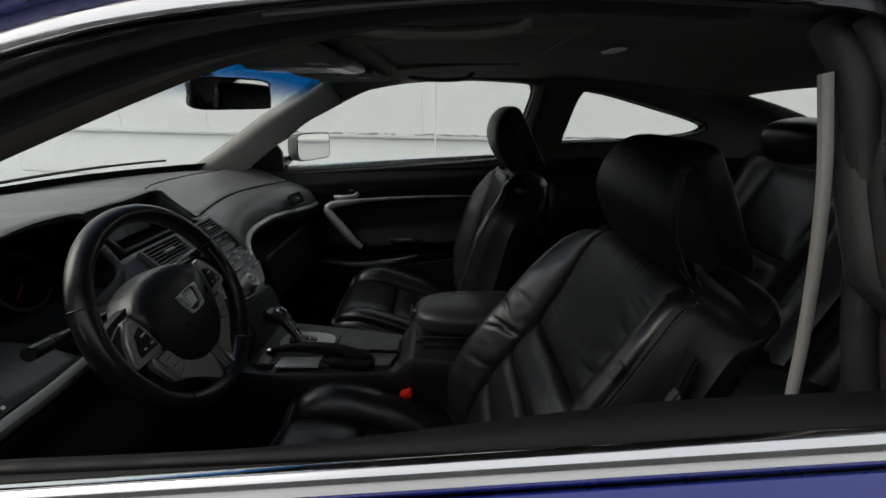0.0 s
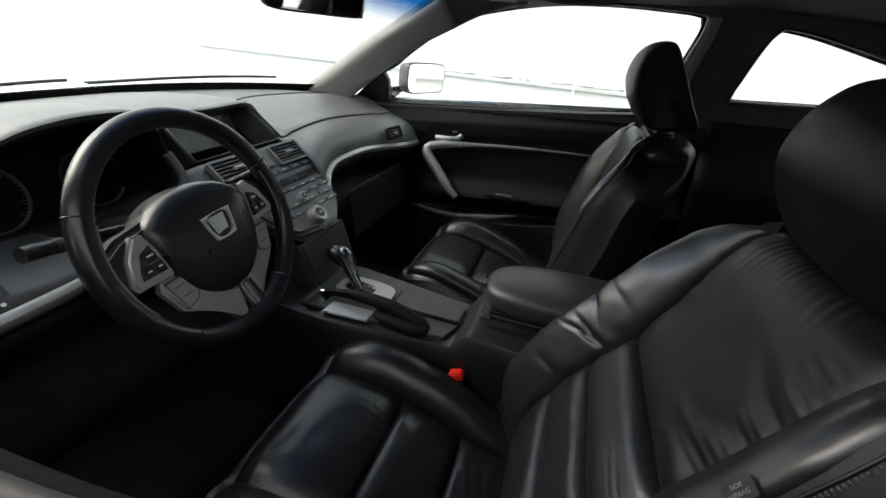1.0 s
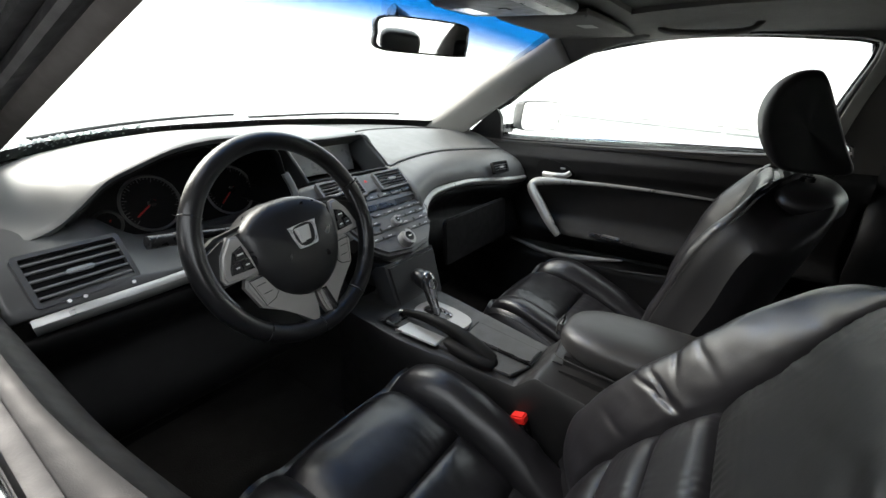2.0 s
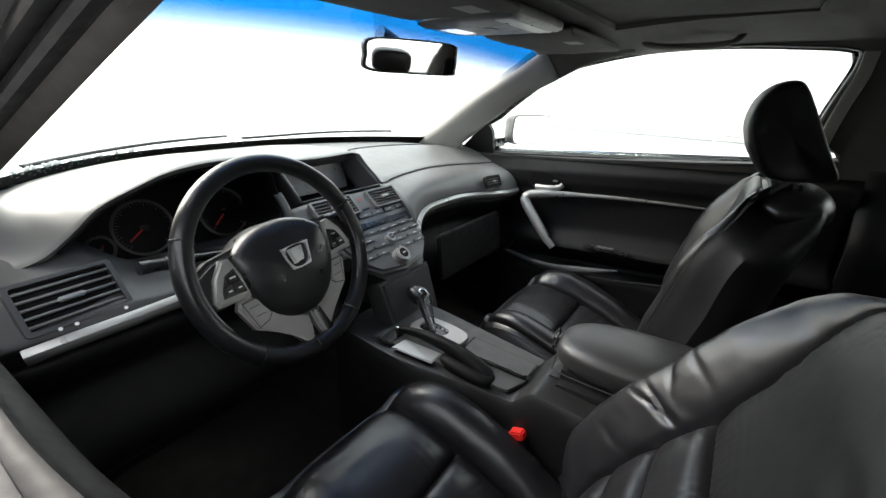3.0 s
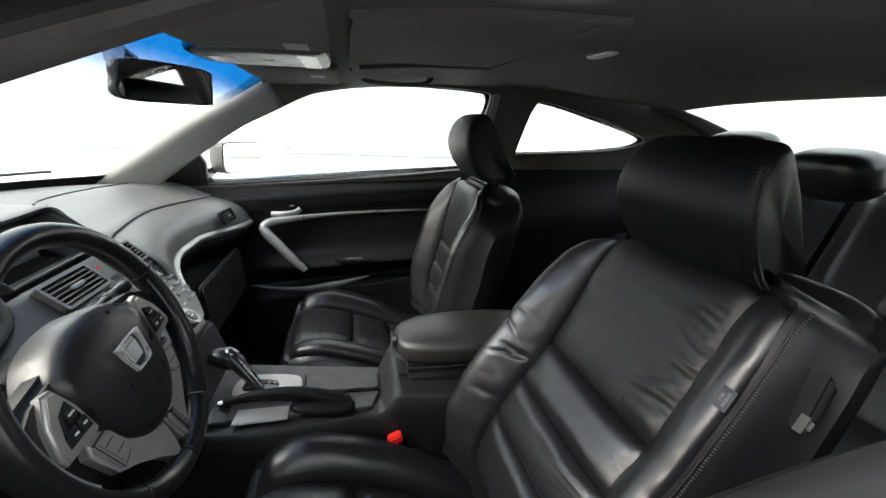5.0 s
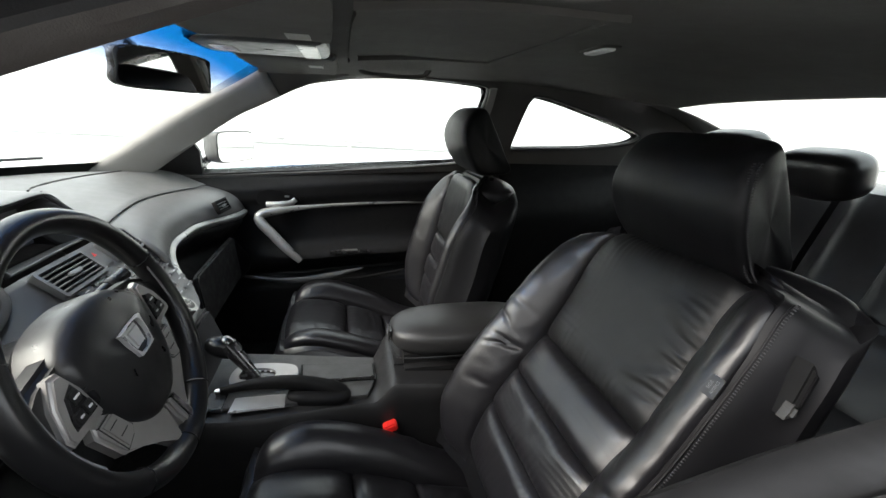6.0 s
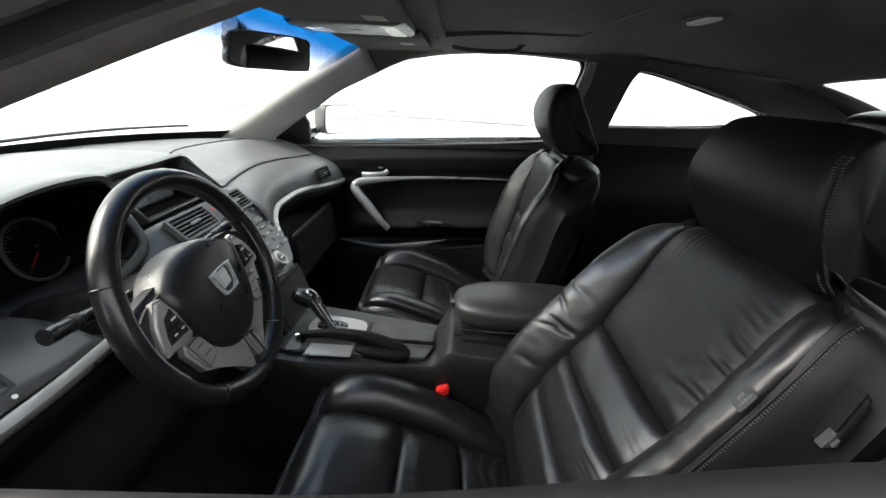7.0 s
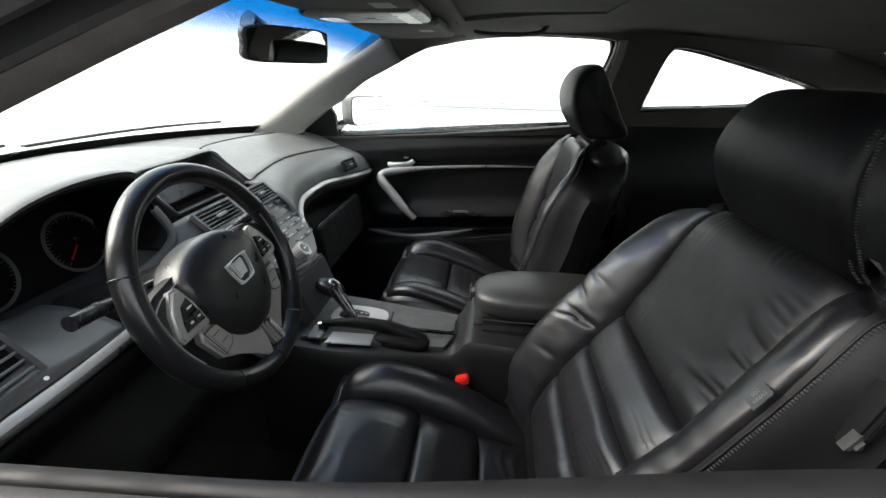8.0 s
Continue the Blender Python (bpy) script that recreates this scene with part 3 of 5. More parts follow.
def front_seat(side, label, dx=0.0, head_at=(0.0, 0.0), forward=0.0, thick=0.085, line=None):
    """A leather bucket seat. side: -1 driver, 1 passenger. Across: l is 0 at the middle, positive to the door. dx moves its back."""
    yc = 0.385 * side
    seat = thing("front_seat", (-0.1, yc, 0.29), label, "car seat", "front seats")
    spine = spline(line, 80) if line else spline([(0.035, 0.52), (0.060, 0.59), (0.095, 0.66), (0.150, 0.745), (0.207, 0.82), (0.250, 0.90), (0.283, 0.975), (0.312, 1.018), (0.350, 1.022)], 80) + arr(dx, 0)

    def width(v, l=0.0):
        if l > 0 and side < 0:
            return 0.272 - 0.012 * ease(0.82, 1.0, v) - 0.03 * ease(0.93, 1.0, v) ** 2 - 0.03 * ease(0.3, 0.0, v)
        return 0.272 - 0.05 * ease(0.74, 1.0, v) ** 1.5 - 0.07 * ease(0.84, 1.0, v) ** 2 - 0.03 * ease(0.3, 0.0, v)

    def back(l, v):
        """The seat back's front, with bolsters that stand forward and turn back at the sides."""
        i = np.clip(v, 0, 1) * 79
        x, z = (np.interp(i, range(80), spine[:, k]) for k in (0, 1))
        w = width(v, l)
        q = abs(l) / 0.272
        rise = 0.058 * ease(0.50, 0.78, q) * (1 - (0.15 if l > 0 and side < 0 else 0.62) * ease(0.55, 0.92, v)) * (0.6 + 0.4 * ease(0, 0.2, v)) - (0.085 - 0.03 * ease(0.5, 0.9, v)) * ease(0.80, 1.0, q) ** 1.5
        z = z - (0.018 if l > 0 and side < 0 else 0.045) * ease(0.5, 1.0, q) * ease(0.66, 1.0, v)
        return arr(x - 0.86 * rise, yc + side * l * w / 0.272, z + 0.42 * rise)

    SB = normal_of(back, (-0.75, 0, 0.66))
    P = []
    for v in np.linspace(0, 1, 40):
        f = [back(l, v) + (arr(0.012, 0, -0.006) if abs(l) < 0.216 and v < 0.95 else 0) for l in np.linspace(-0.272, 0.272, 45)]
        mid, arm = (f[0] + f[-1]) / 2, (f[-1] - f[0]) / 2
        deep = max(back(0, v)[0] + thick, 0.305 + dx - 0.06 * ease(0.45, 0, v)) - mid[0]
        b = [mid + math.copysign(abs(math.cos(t)) ** 0.55, math.cos(t)) * arm + arr(max(deep, 0.03), 0, max(0, f[22][2] - mid[2] - 0.008) * ease(0.3, 0.9, v)) * math.sin(t) ** 0.55 * (1 - 0.35 * ease(0.86, 1, v) ** 2) for t in np.linspace(0, math.pi, 27)[1:-1]]
        P.append(f + b)
    last = np.array(P[-1])
    mid = last.mean(0)
    for k, dz in ((0.97, 0.005), (0.90, 0.010), (0.75, 0.013), (0.5, 0.014), (0.05, 0.014)):
        P.append([*(mid + (last - mid) * arr(k, k, 1 - (1 - k) * 0.6) + arr(0, 0, dz))])
    rest = part("backrest", grid_bm(P, wrap=True, cap=True), SHADED_LEATHER, seat)
    vs = (0.10, 0.262, 0.402, 0.545)
    for k in range(3):
        part("back_channel", puff(SB, -0.147, 0.147, vs[k] - 0.004, vs[k + 1] + 0.004, 0.014, nu=90 if side < 0 else 40, nv=30, crease=0.0022, seed=k * 3.1, fold=12, edge=0.30, gather=0.0024 if side < 0 else 0.0015, ripple=120 if side < 0 else 70), LEATHER, rest)
    part("back_panel", puff(SB, -0.147, 0.147, 0.541, 0.95, 0.011, nu=120 if side < 0 else 50, nv=110 if side < 0 else 50, edge=0.18, crease=0.0022, seed=9, fold=30, gather=0.0050 if side < 0 else 0.002, ripple=130 if side < 0 else 70), PERF, rest, "plain upper leather panel")
    for a in (-1, 1):
        lo, hi = sorted((a * 0.142, a * 0.230))
        part("bolster", puff(SB, lo, hi, 0.03, 0.955, 0.012, nv=150, nu=28, edge=0.34, crease=0.0042 if side < 0 else 0.0016, seed=5 + a, fold=34, gather=0.003 if side < 0 else 0.0012, wrinkles=CREASES if side < 0 else ()), LEATHER, rest, "creased leather side bolster")
        line = np.array([SB(a * 0.231, v)[0] + SB(a * 0.231, v)[1] * 0.0015 for v in np.linspace(0.08, 0.95, 90)])
        part("seam", tube(line, 0.0012, 6, up=(0, 1, 0)), SHADED_LEATHER, rest)
        part("stitching", stitches(SB, a * 0.2335, 0.10, 0.95, 140, 0.0013), STITCH, rest, "grey stitching")

    # cushion: high at the front, sinking to the back
    def cush(l, v):
        x = 0.10 - 0.475 * v + forward
        z = 0.468 + 0.105 * ease(0.0, 0.85, v) - 0.01 * ease(0.88, 0.98, v) - 0.12 * ease(0.955, 1.07, v) ** 1.5
        q = abs(l)
        rise = 0.036 * ease(0.125, 0.185, q) * (0.35 + 0.65 * ease(0.12, 0.45, v)) * (1 - 0.45 * ease(0.7, 1.0, v)) - 0.13 * ease(0.205, 0.272, q) ** 1.4
        return arr(x + 0.02 * ease(0.8, 1, v) * (l / 0.25) ** 2, yc + side * l * (1 - 0.05 * ease(0.6, 1, v)), z + rise)
    SC = normal_of(cush, 2, 1)
    P = []
    for v in np.linspace(-0.06, 1.06, 44):
        f = [cush(l, v) - (arr(0, 0, 0.012) if abs(l) < 0.222 and 0.05 < v < 0.96 else 0) for l in np.linspace(-0.272, 0.272, 41)]
        b = [arr(0.10 - 0.475 * min(v, 0.98) + forward, yc + side * l, 0.37) for l in np.linspace(0.25, -0.25, 9)]
        P.append(f + b)
    base = part("cushion", grid_bm(P, wrap=True, cap=True), LEATHER, seat)
    part("cushion_panel", puff(SC, -0.137, 0.137, 0.06, 0.309, 0.014, crease=0.003, seed=2, nu=50, edge=0.35, gather=0.006), LEATHER, base)
    part("cushion_panel", puff(SC, -0.137, 0.137, 0.303, 0.570, 0.014, crease=0.004, seed=12, nu=50, edge=0.35, gather=0.006), LEATHER, base)
    part("cushion_panel", puff(SC, -0.137, 0.137, 0.564, 0.972, 0.013, crease=0.003, seed=4, nu=50, nv=40, edge=0.3, gather=0.005), LEATHER, base)
    for a in (-1, 1):
        lo, hi = sorted((a * 0.132, a * 0.228))
        part("cushion_bolster", puff(SC, lo, hi, 0.02, 0.972, 0.014, nv=90, edge=0.4, crease=0.003, seed=a * 8, gather=0.003), LEATHER, base, "rounded cushion bolster")
        line = np.array([SC(a * 0.231, v)[0] + SC(a * 0.231, v)[1] * 0.002 for v in np.linspace(0.05, 0.97, 60)])
        part("seam", tube(line, 0.0014, 6, up=(0, 1, 0)), LEATHER, base)
    part("seat_base", box((-0.12 + forward, yc, 0.335), (0.42, 0.42, 0.10), 0.02), PLASTIC, seat)
    for a in (-1, 1):
        part("seat_rail", box((-0.10 + forward, yc + a * 0.19, 0.285), (0.52, 0.035, 0.03), 0.006), SATIN, seat)

    # headrest on two posts
    hx, hz = head_at
    hy, half = side * 0.392, 0.132
    prof = np.array(loop_pts([(0.212, 1.042), (0.186, 1.068), (0.164, 1.112), (0.157, 1.150), (0.166, 1.190), (0.188, 1.219), (0.213, 1.229), (0.233, 1.219), (0.264, 1.162), (0.300, 1.092), (0.321, 1.054), (0.308, 1.040), (0.260, 1.037)], 5)) + arr(hx, hz)
    pc = arr(0.236 + hx, 1.125 + hz)
    P = []
    for th in np.linspace(-math.pi / 2, math.pi / 2, 48):
        l, e = math.sin(th), max(abs(math.sin(th)) - 0.84, 0) / 0.16
        k = 1 - 0.12 * (1 - math.sqrt(max(1 - e**2.2, 0))) if e < 1 else 0.88
        lobe = 1 - 0.06 * abs(l) ** 3
        P.append([(x - 0.012 * (1 - l * l) * ease(0.24 + hx, 0.17 + hx, x), hy + half * (1 - 0.13 * ease(1.13 + hz, 1.23 + hz, z) - 0.05 * ease(1.10 + hz, 1.04 + hz, z)) * (1 - 0.30 * ease(0.19 + hx, 0.30 + hx, x)) * math.copysign(abs(l) ** 0.8, l), pc[1] + (z - pc[1]) * (lobe if z > pc[1] else 1)) for x, z in pc + (prof - pc) * k])
    cap = np.array(P[0]).mean(0), np.array(P[-1]).mean(0)
    P = [*[[tuple(cap[0] + (np.array(q) - cap[0]) * k) for q in P[0]] for k in (0.02, 0.5, 0.85)], *P, *[[tuple(cap[1] + (np.array(q) - cap[1]) * k) for q in P[-1]] for k in (0.85, 0.5, 0.02)]]
    head = part("headrest", grid_bm(P, wrap=True, cap=True), SHADED_LEATHER, seat, "tall black leather headrest", smooth=60)

    # a double row of stitches where the front meets the door-side cheek
    def HS(l, v):
        z = 1.050 + hz + 0.150 * v
        x = np.interp(z - hz, (1.04, 1.068, 1.112, 1.150, 1.19, 1.22), (0.212, 0.186, 0.164, 0.157, 0.166, 0.19)) + hx
        return arr(x + 0.010 + 0.16 * l, hy + side * half * (0.958 - 0.12 * ease(1.13 + hz, 1.23 + hz, z)) + side * 0.10 * l, z)
    HN = normal_of(HS, (-0.6, side * 0.8, 0))
    for off in (-0.010, 0.010) if side < 0 else ():
        part("seam", tube(np.array([HN(off, v)[0] + HN(off, v)[1] * 0.001 for v in np.linspace(0.02, 1.0, 40)]), 0.0022, 6, up=(1, 0, 0)), SHADED_LEATHER, head)
        part("stitching", stitches(HN, off * 2.0, 0.04, 0.98, 46, 0.0015), STITCH, head)
    for k in (-1, 1):
        a = arr(0.262 + hx, hy + k * 0.062, 0.985 + 0.5 * hz)
        part("headrest_post", tube(np.array([a, arr(0.262 + hx, hy + k * 0.062, 1.075 + hz)]), 0.0055, 12, up=(0, 1, 0)), CHROME, seat)
        part("post_collar", slab(disc(0.013, 20), a + arr(0, 0, 0.046), (1, 0, 0), (0, 1, 0), 0.02, 0.003), SATIN, seat)
    return seat, SB, SC


dseat, DB, DC = front_seat(-1, "black leather driver seat with creased bolsters and tall headrest", head_at=(0.120, -0.036))
pseat, PB, PC = front_seat(1, "black leather front passenger seat beside the centre console", dx=-0.062, forward=-0.005, thick=0.125, line=[(0.070, 0.52), (0.095, 0.60), (0.108, 0.68), (0.128, 0.75), (0.148, 0.82), (0.167, 0.90), (0.186, 0.975), (0.203, 1.020), (0.235, 1.026)])

part("back_top", pillow((0.262, 0.388, 0.984), (0, 1, 0), (1, 0, 0), 0.172, 0.074, 0.036, 2.7, 40, 36), LEATHER, pseat, "rounded leather top of the backrest")

# airbag tag, recline lever and belt stalk on the driver seat
p, n = DB(0.222, 0.745)
u = arr(*(DB(0.226, 0.78)[0] - DB(0.226, 0.70)[0]))
u /= np.linalg.norm(u)
s = np.cross(u, n)
tag = part("airbag_tag", slab(rect(0.024, 0.016, 0.002), p + n * 0.012, u, np.cross(n, u), 0.002, 0.0005), LEATHER, dseat, "small black woven tag")
for body, dy, sz in (("SIDE", 0.0028, 0.0046), ("AIRBAG", -0.0028, 0.0046)):
    cu = bpy.data.curves.new("tag_text", "FONT")
    cu.body, cu.size, cu.align_x, cu.align_y, cu.extrude = body, sz, "CENTER", "CENTER", 0.0002
    cu.materials.append(TAG_INK)
    o = new("tag_text", cu)
    X, Y, Z = u, np.cross(n, u), n
    c = p + n * 0.0125 + Y * dy
    o.matrix_world = Matrix(((X[0], Y[0], Z[0], c[0]), (X[1], Y[1], Z[1], c[1]), (X[2], Y[2], Z[2], c[2]), (0, 0, 0, 1)))
    o.parent = tag
side_y0 = -0.385 - 0.268
part("recline_bezel", slab([(-0.009, -0.030), (0.003, -0.028), (0.014, 0.022), (0.007, 0.030)], (0.258, side_y0 - 0.001, 0.958), (1, 0, 0), (0, 0, 1), 0.02, 0.003), DOOR, dseat)
# the recess is only a near-black plate on the bezel, shade put in as colour
part("recline_recess_shade", slab([(-0.004, -0.014), (0.002, -0.014), (0.011, 0.018), (0.006, 0.023)], (0.258, side_y0 - 0.0045, 0.958), (1, 0, 0), (0, 0, 1), 0.004, 0.001), DIAL_SHADE, dseat)
part("recline_lever", slab([(-0.007, -0.007), (0.006, -0.005), (0.006, 0.008), (0.001, 0.009)], (0.252, side_y0 - 0.004, 0.936), (1, 0, 0), (0, 0, 1), 0.012, 0.004), CONSOLE, dseat, "grey folding lever on the seat side")

belt = thing("belt_buckle", (-0.085, -0.150, 0.36), "black seat-belt buckle with a red release button", "seat belt")
part("stalk", tube(spline([(-0.03, -0.150, 0.36), (-0.06, -0.152, 0.46), (-0.078, -0.155, 0.53)], 12), 0.012, 12, up=(0, 1, 0)), SATIN, belt)
T = Matrix.Rotation(radians(-20), 4, "Y")
part("case", box((-0.080, -0.156, 0.532), (0.030, 0.024, 0.055), 0.005, T), SATIN, belt)
part("release_button", box((-0.090, -0.160, 0.563), (0.030, 0.022, 0.018), 0.003, T), RED, belt, "bright red push button")

# rear seat
rseat = thing("rear_bench", (1.0, 0, 0.43), "black leather rear bench with two outboard headrests", "rear seat")
for s in (-1, 1):
    yc = 0.34 * s

    def rb(l, v):
        x, z = 0.94 + 0.25 * v + 0.05 * ease(0.93, 1.02, v), 0.50 + 0.585 * v - 0.02 * ease(0.95, 1.02, v)
        return arr(x - 0.03 * ease(0.16, 0.24, abs(l)) + 0.05 * ease(0.25, 0.33, abs(l)), yc + l, z)
    RS = normal_of(rb, 0, -1)
    rows = [[rb(l, v) for l in np.linspace(-0.33, 0.33, 31)] + [rb(l, v) * arr(0, 1, 1) + arr(1.16 + 0.14 * v, 0, -0.02) for l in np.linspace(0.33, -0.33, 7)] for v in np.linspace(0, 1, 20)]
    rr = part("bench_back", grid_bm(rows, wrap=True, cap=True), LEATHER, rseat)
    part("back_panel", puff(RS, -0.15, 0.15, 0.45, 0.93, 0.008, crease=0.002, seed=s), LEATHER, rr)
    part("back_panel", puff(RS, -0.15, 0.15, 0.08, 0.44, 0.008, crease=0.002, seed=s + 4), LEATHER, rr)
    part("bench_cushion", pillow((0.80, yc, 0.49), (0, 1, 0), (1, 0, 0), 0.32, 0.26, 0.085, 4), LEATHER, rseat)
    hy = 0.235 if s > 0 else -0.055
    part("bench_headrest", pillow((1.03 if s > 0 else 1.02, hy, 1.135 if s > 0 else 1.10), (0, 1, 0), (-0.2, 0, 0.98), 0.108, 0.062, 0.06, 3.4), LEATHER, rseat, "low rounded leather headrest")


# ---- dashboard ----
dash = thing("dashboard", (-0.9, 0, 0.5), "charcoal moulded dashboard with silver trim and centre stack", "dashboard")
DY = -0.385


def cowl_x(y):
    return -1.245 + 0.44 * np.abs(y / 0.745) ** 2.6


# rear edge of the upper pad: past the gauges, along the display and the passenger's side
PAD_EDGE = spline([(-0.700, -0.738, 0.912), (-0.690, -0.690, 0.926), (-0.682, -0.640, 0.942), (-0.676, -0.600, 0.972), (-0.672, -0.560, 1.006), (-0.668, -0.510, 1.028), (-0.666, -0.460, 1.046), (-0.665, -0.410, 1.055), (-0.665, -0.360, 1.058), (-0.665, -0.305, 1.056),
                   (-0.668, -0.272, 1.049), (-0.680, -0.246, 1.034), (-0.705, -0.222, 1.023), (-0.745, -0.190, 1.018), (-0.777, -0.155, 1.016), (-0.779, 0.0, 1.018), (-0.778, 0.112, 1.018), (-0.750, 0.122, 0.990), (-0.705, 0.138, 0.940), (-0.704, 0.180, 0.944),
                   (-0.712, 0.260, 0.949), (-0.722, 0.350, 0.950), (-0.724, 0.430, 0.949), (-0.708, 0.520, 0.947), (-0.690, 0.580, 0.945), (-0.670, 0.640, 0.943), (-0.655, 0.735, 0.938)], 190)


def pad_end(y):
    """x and z of the pad's edge on the passenger's side."""
    e = PAD_EDGE[PAD_EDGE[:, 1] > 0.137]
    return np.interp(y, e[:, 1], e[:, 0]), np.interp(y, e[:, 1], e[:, 2])


rows = []
for v in np.linspace(0, 1, 30):
    r = []
    for e in PAD_EDGE:
        y0 = e[1] * 0.985
        a = arr(cowl_x(y0), y0, 0.996 - 0.010 * ease(0.55, 0.73, abs(y0)))
        q = a + (e - a) * v
        low = max(0.0, 1.0 - e[2])
        q[2] = a[2] + (e[2] - a[2]) * ease(-0.25, 1.12, v) ** 1.25 / ease(-0.25, 1.12, 1.0) ** 1.25 + 0.012 * math.sin(math.pi * v) + 0.06 * low * math.sin(math.pi * v) ** 2
        r.append(q)
    rows.append(r)
# the edge rolls over and in
for d, f in ((0.003, 0.0), (0.009, -0.004), (0.014, -0.012)):
    rows.append([e + arr(f + 0.004, 0, -d) for e in PAD_EDGE])
part("top_pad", grid_bm(rows), DASH, dash, "charcoal soft upper pad", smooth=60)

# instrument hood: a dark tunnel behind the pad's edge, round the dials
CAVE = np.vstack([PAD_EDGE[(PAD_EDGE[:, 1] > -0.625) & (PAD_EDGE[:, 1] < -0.243)] + arr(-0.004, 0, -0.012),
                  spline([(-0.680, -0.236, 1.010), (-0.684, -0.226, 0.975), (-0.680, -0.216, 0.935), (-0.672, -0.218, 0.909), (-0.675, -0.245, 0.886)], 24)])
mid = arr(-0.70, DY - 0.03, 0.93)
rows = [[q * arr(0, 1, 1) + arr(q[0] - 0.19 * t, 0, 0) + (mid - q) * arr(0, 0.16, 0.26) * t for q in CAVE] for t in np.linspace(0, 1, 10)]
hood = part("instrument_hood", grid_bm(rows), DIAL_SHADE, dash, "black hood round the dials")
thicken(hood, 0.004)
part("hood_bezel", sweep(spline([(-0.684, -0.226, 0.965), (-0.678, -0.214, 0.935), (-0.670, -0.214, 0.910), (-0.668, -0.236, 0.889), (-0.672, -0.285, 0.872), (-0.690, -0.35, 0.858)], 40), oval(0.009, 0.006, 10, 2.6), up=(1, 0, 0.3)), DASH, hood, "grey moulded lip beside the dials")

# dials
GX, GY = arr(0, 1, 0), arr(-0.30, 0, 0.954)
GN = np.cross(GX, GY)
face = part("dial_panel", slab(rect(0.41, 0.165, 0.05), arr(-0.81, DY + 0.012, 0.915), GX, GY, 0.012, 0.003), DIAL_SHADE, dash, "black dial panel")
for yy, zz, r, ang, n in ((-0.456, 0.918, 0.054, 215, 9), (-0.290, 0.916, 0.054, 222, 9), (-0.535, 0.893, 0.024, 230, 4), (-0.203, 0.893, 0.024, 300, 4)):
    c = arr(-0.806, yy, zz) + GN * 0.004
    part("bezel", ring(c, GX, GY, r, [(-0.003, 0), (0.0, 0.006), (0.003, 0)], 48), SLAT, face, "thin dark grey dial ring")
    d = arr(0, 0, 0) + math.cos(radians(ang)) * GX + math.sin(radians(ang)) * GY
    part("needle", tube(np.array([c + GN * 0.006 - d * 0.008, c + GN * 0.006 + d * r * 0.72]), 0.0016, 6, up=GN), RED, face, "red needle")
    part("needle_cap", slab(disc(r * 0.14, 20), c + GN * 0.009, GX, GY, 0.006, 0.001), SATIN, face)
    bm = bmesh.new()
    for k in range(n * 4 + 1):
        a = radians(-45 + 270 * k / (n * 4))
        q = math.cos(a) * GX + math.sin(a) * GY
        w = 0.86 if k % 4 else 0.78
        bm = tube(np.array([c + GN * 0.002 + q * r * w, c + GN * 0.002 + q * r * 0.93]), 0.0007, 4, up=GN, bm=bm)
    part("scale_marks", bm, TAG_INK, face, "grey scale marks")

# screen pod between the dials and the passenger
PU = arr(-0.12, 0, 0.075) / np.linalg.norm((0.12, 0.075))
pod_c = arr(-0.745, 0.0, 0.975)
b0, b1, t0, t1 = arr(-0.690, -0.158, 0.930), arr(-0.698, 0.137, 0.930), arr(-0.779, -0.156, 1.012), arr(-0.780, 0.116, 1.014)
rows = []
for f in np.linspace(0, 1, 8):
    back = arr(-0.075, 0, -0.035) * f
    k = 1 - 0.10 * f
    mid = (b0 + b1 + t0 + t1) / 4
    loop = [mid + (q - mid) * k + back for q in (b0, (b0 + b1) / 2, b1, (b1 + t1) / 2, t1, (t0 + t1) / 2, t0, (b0 + t0) / 2)]
    rows.append(loop)
pod = part("screen_pod", grid_bm(rows, wrap=True), WING, dash, "black recessed surround of the display")
thicken(pod, 0.004)
part("pod_rim", sweep(spline([b1, (b1 + t1) / 2, t1 + arr(0, -0.006, 0), t1 * 0.9 + t0 * 0.1, t0], 60), oval(0.004, 0.003, 8), up=PU + arr(0, 0, 0.01)), PLASTIC, pod)
part("display", slab([(-0.14, -0.03), (0.112, -0.03), (0.104, 0.066), (-0.135, 0.066)], arr(-0.815, -0.005, 0.942), (0, 1, 0), arr(-0.20, 0, 0.98), 0.01, 0.004), SCREEN_SHEEN, pod, "glass display with a sky reflection painted in grey")

# passenger wing below the upper pad
def trim_pt(y):
    """The silver strip's line on the passenger's side."""
    s, r = (1 - (1 - min(max((y - 0.11) / w, 0), 1)) ** 2 for w in (0.15, 0.22))
    return arr(-0.545 - 0.070 * r ** 0.75 + 0.085 * ease(0.42, 0.72, y), y, 0.800 + 0.050 * s ** 0.6 - 0.013 * ease(0.35, 0.70, y))


rows = []
for v in np.linspace(0, 1, 18):
    r = []
    for y in np.linspace(0.125, 0.735, 46):
        ex, ez = pad_end(max(y, 0.139))
        a, b = arr(ex, y, ez - 0.006), trim_pt(y) + arr(0, 0, 0.012)
        q = a + (b - a) * v
        q[0] += 0.028 * math.sin(math.pi * v)
        q[2] += 0.012 * math.sin(math.pi * v)
        r.append(q)
    rows.append(r)
thicken(part("passenger_wing", grid_bm(rows), DASH, dash, "sweeping charcoal pad before the passenger"), 0.01)
strip = np.array([trim_pt(y) for y in np.r_[0.110, 0.1105, 0.112, 0.115, 0.120, 0.127, 0.136, np.linspace(0.147, 0.72, 40)]])
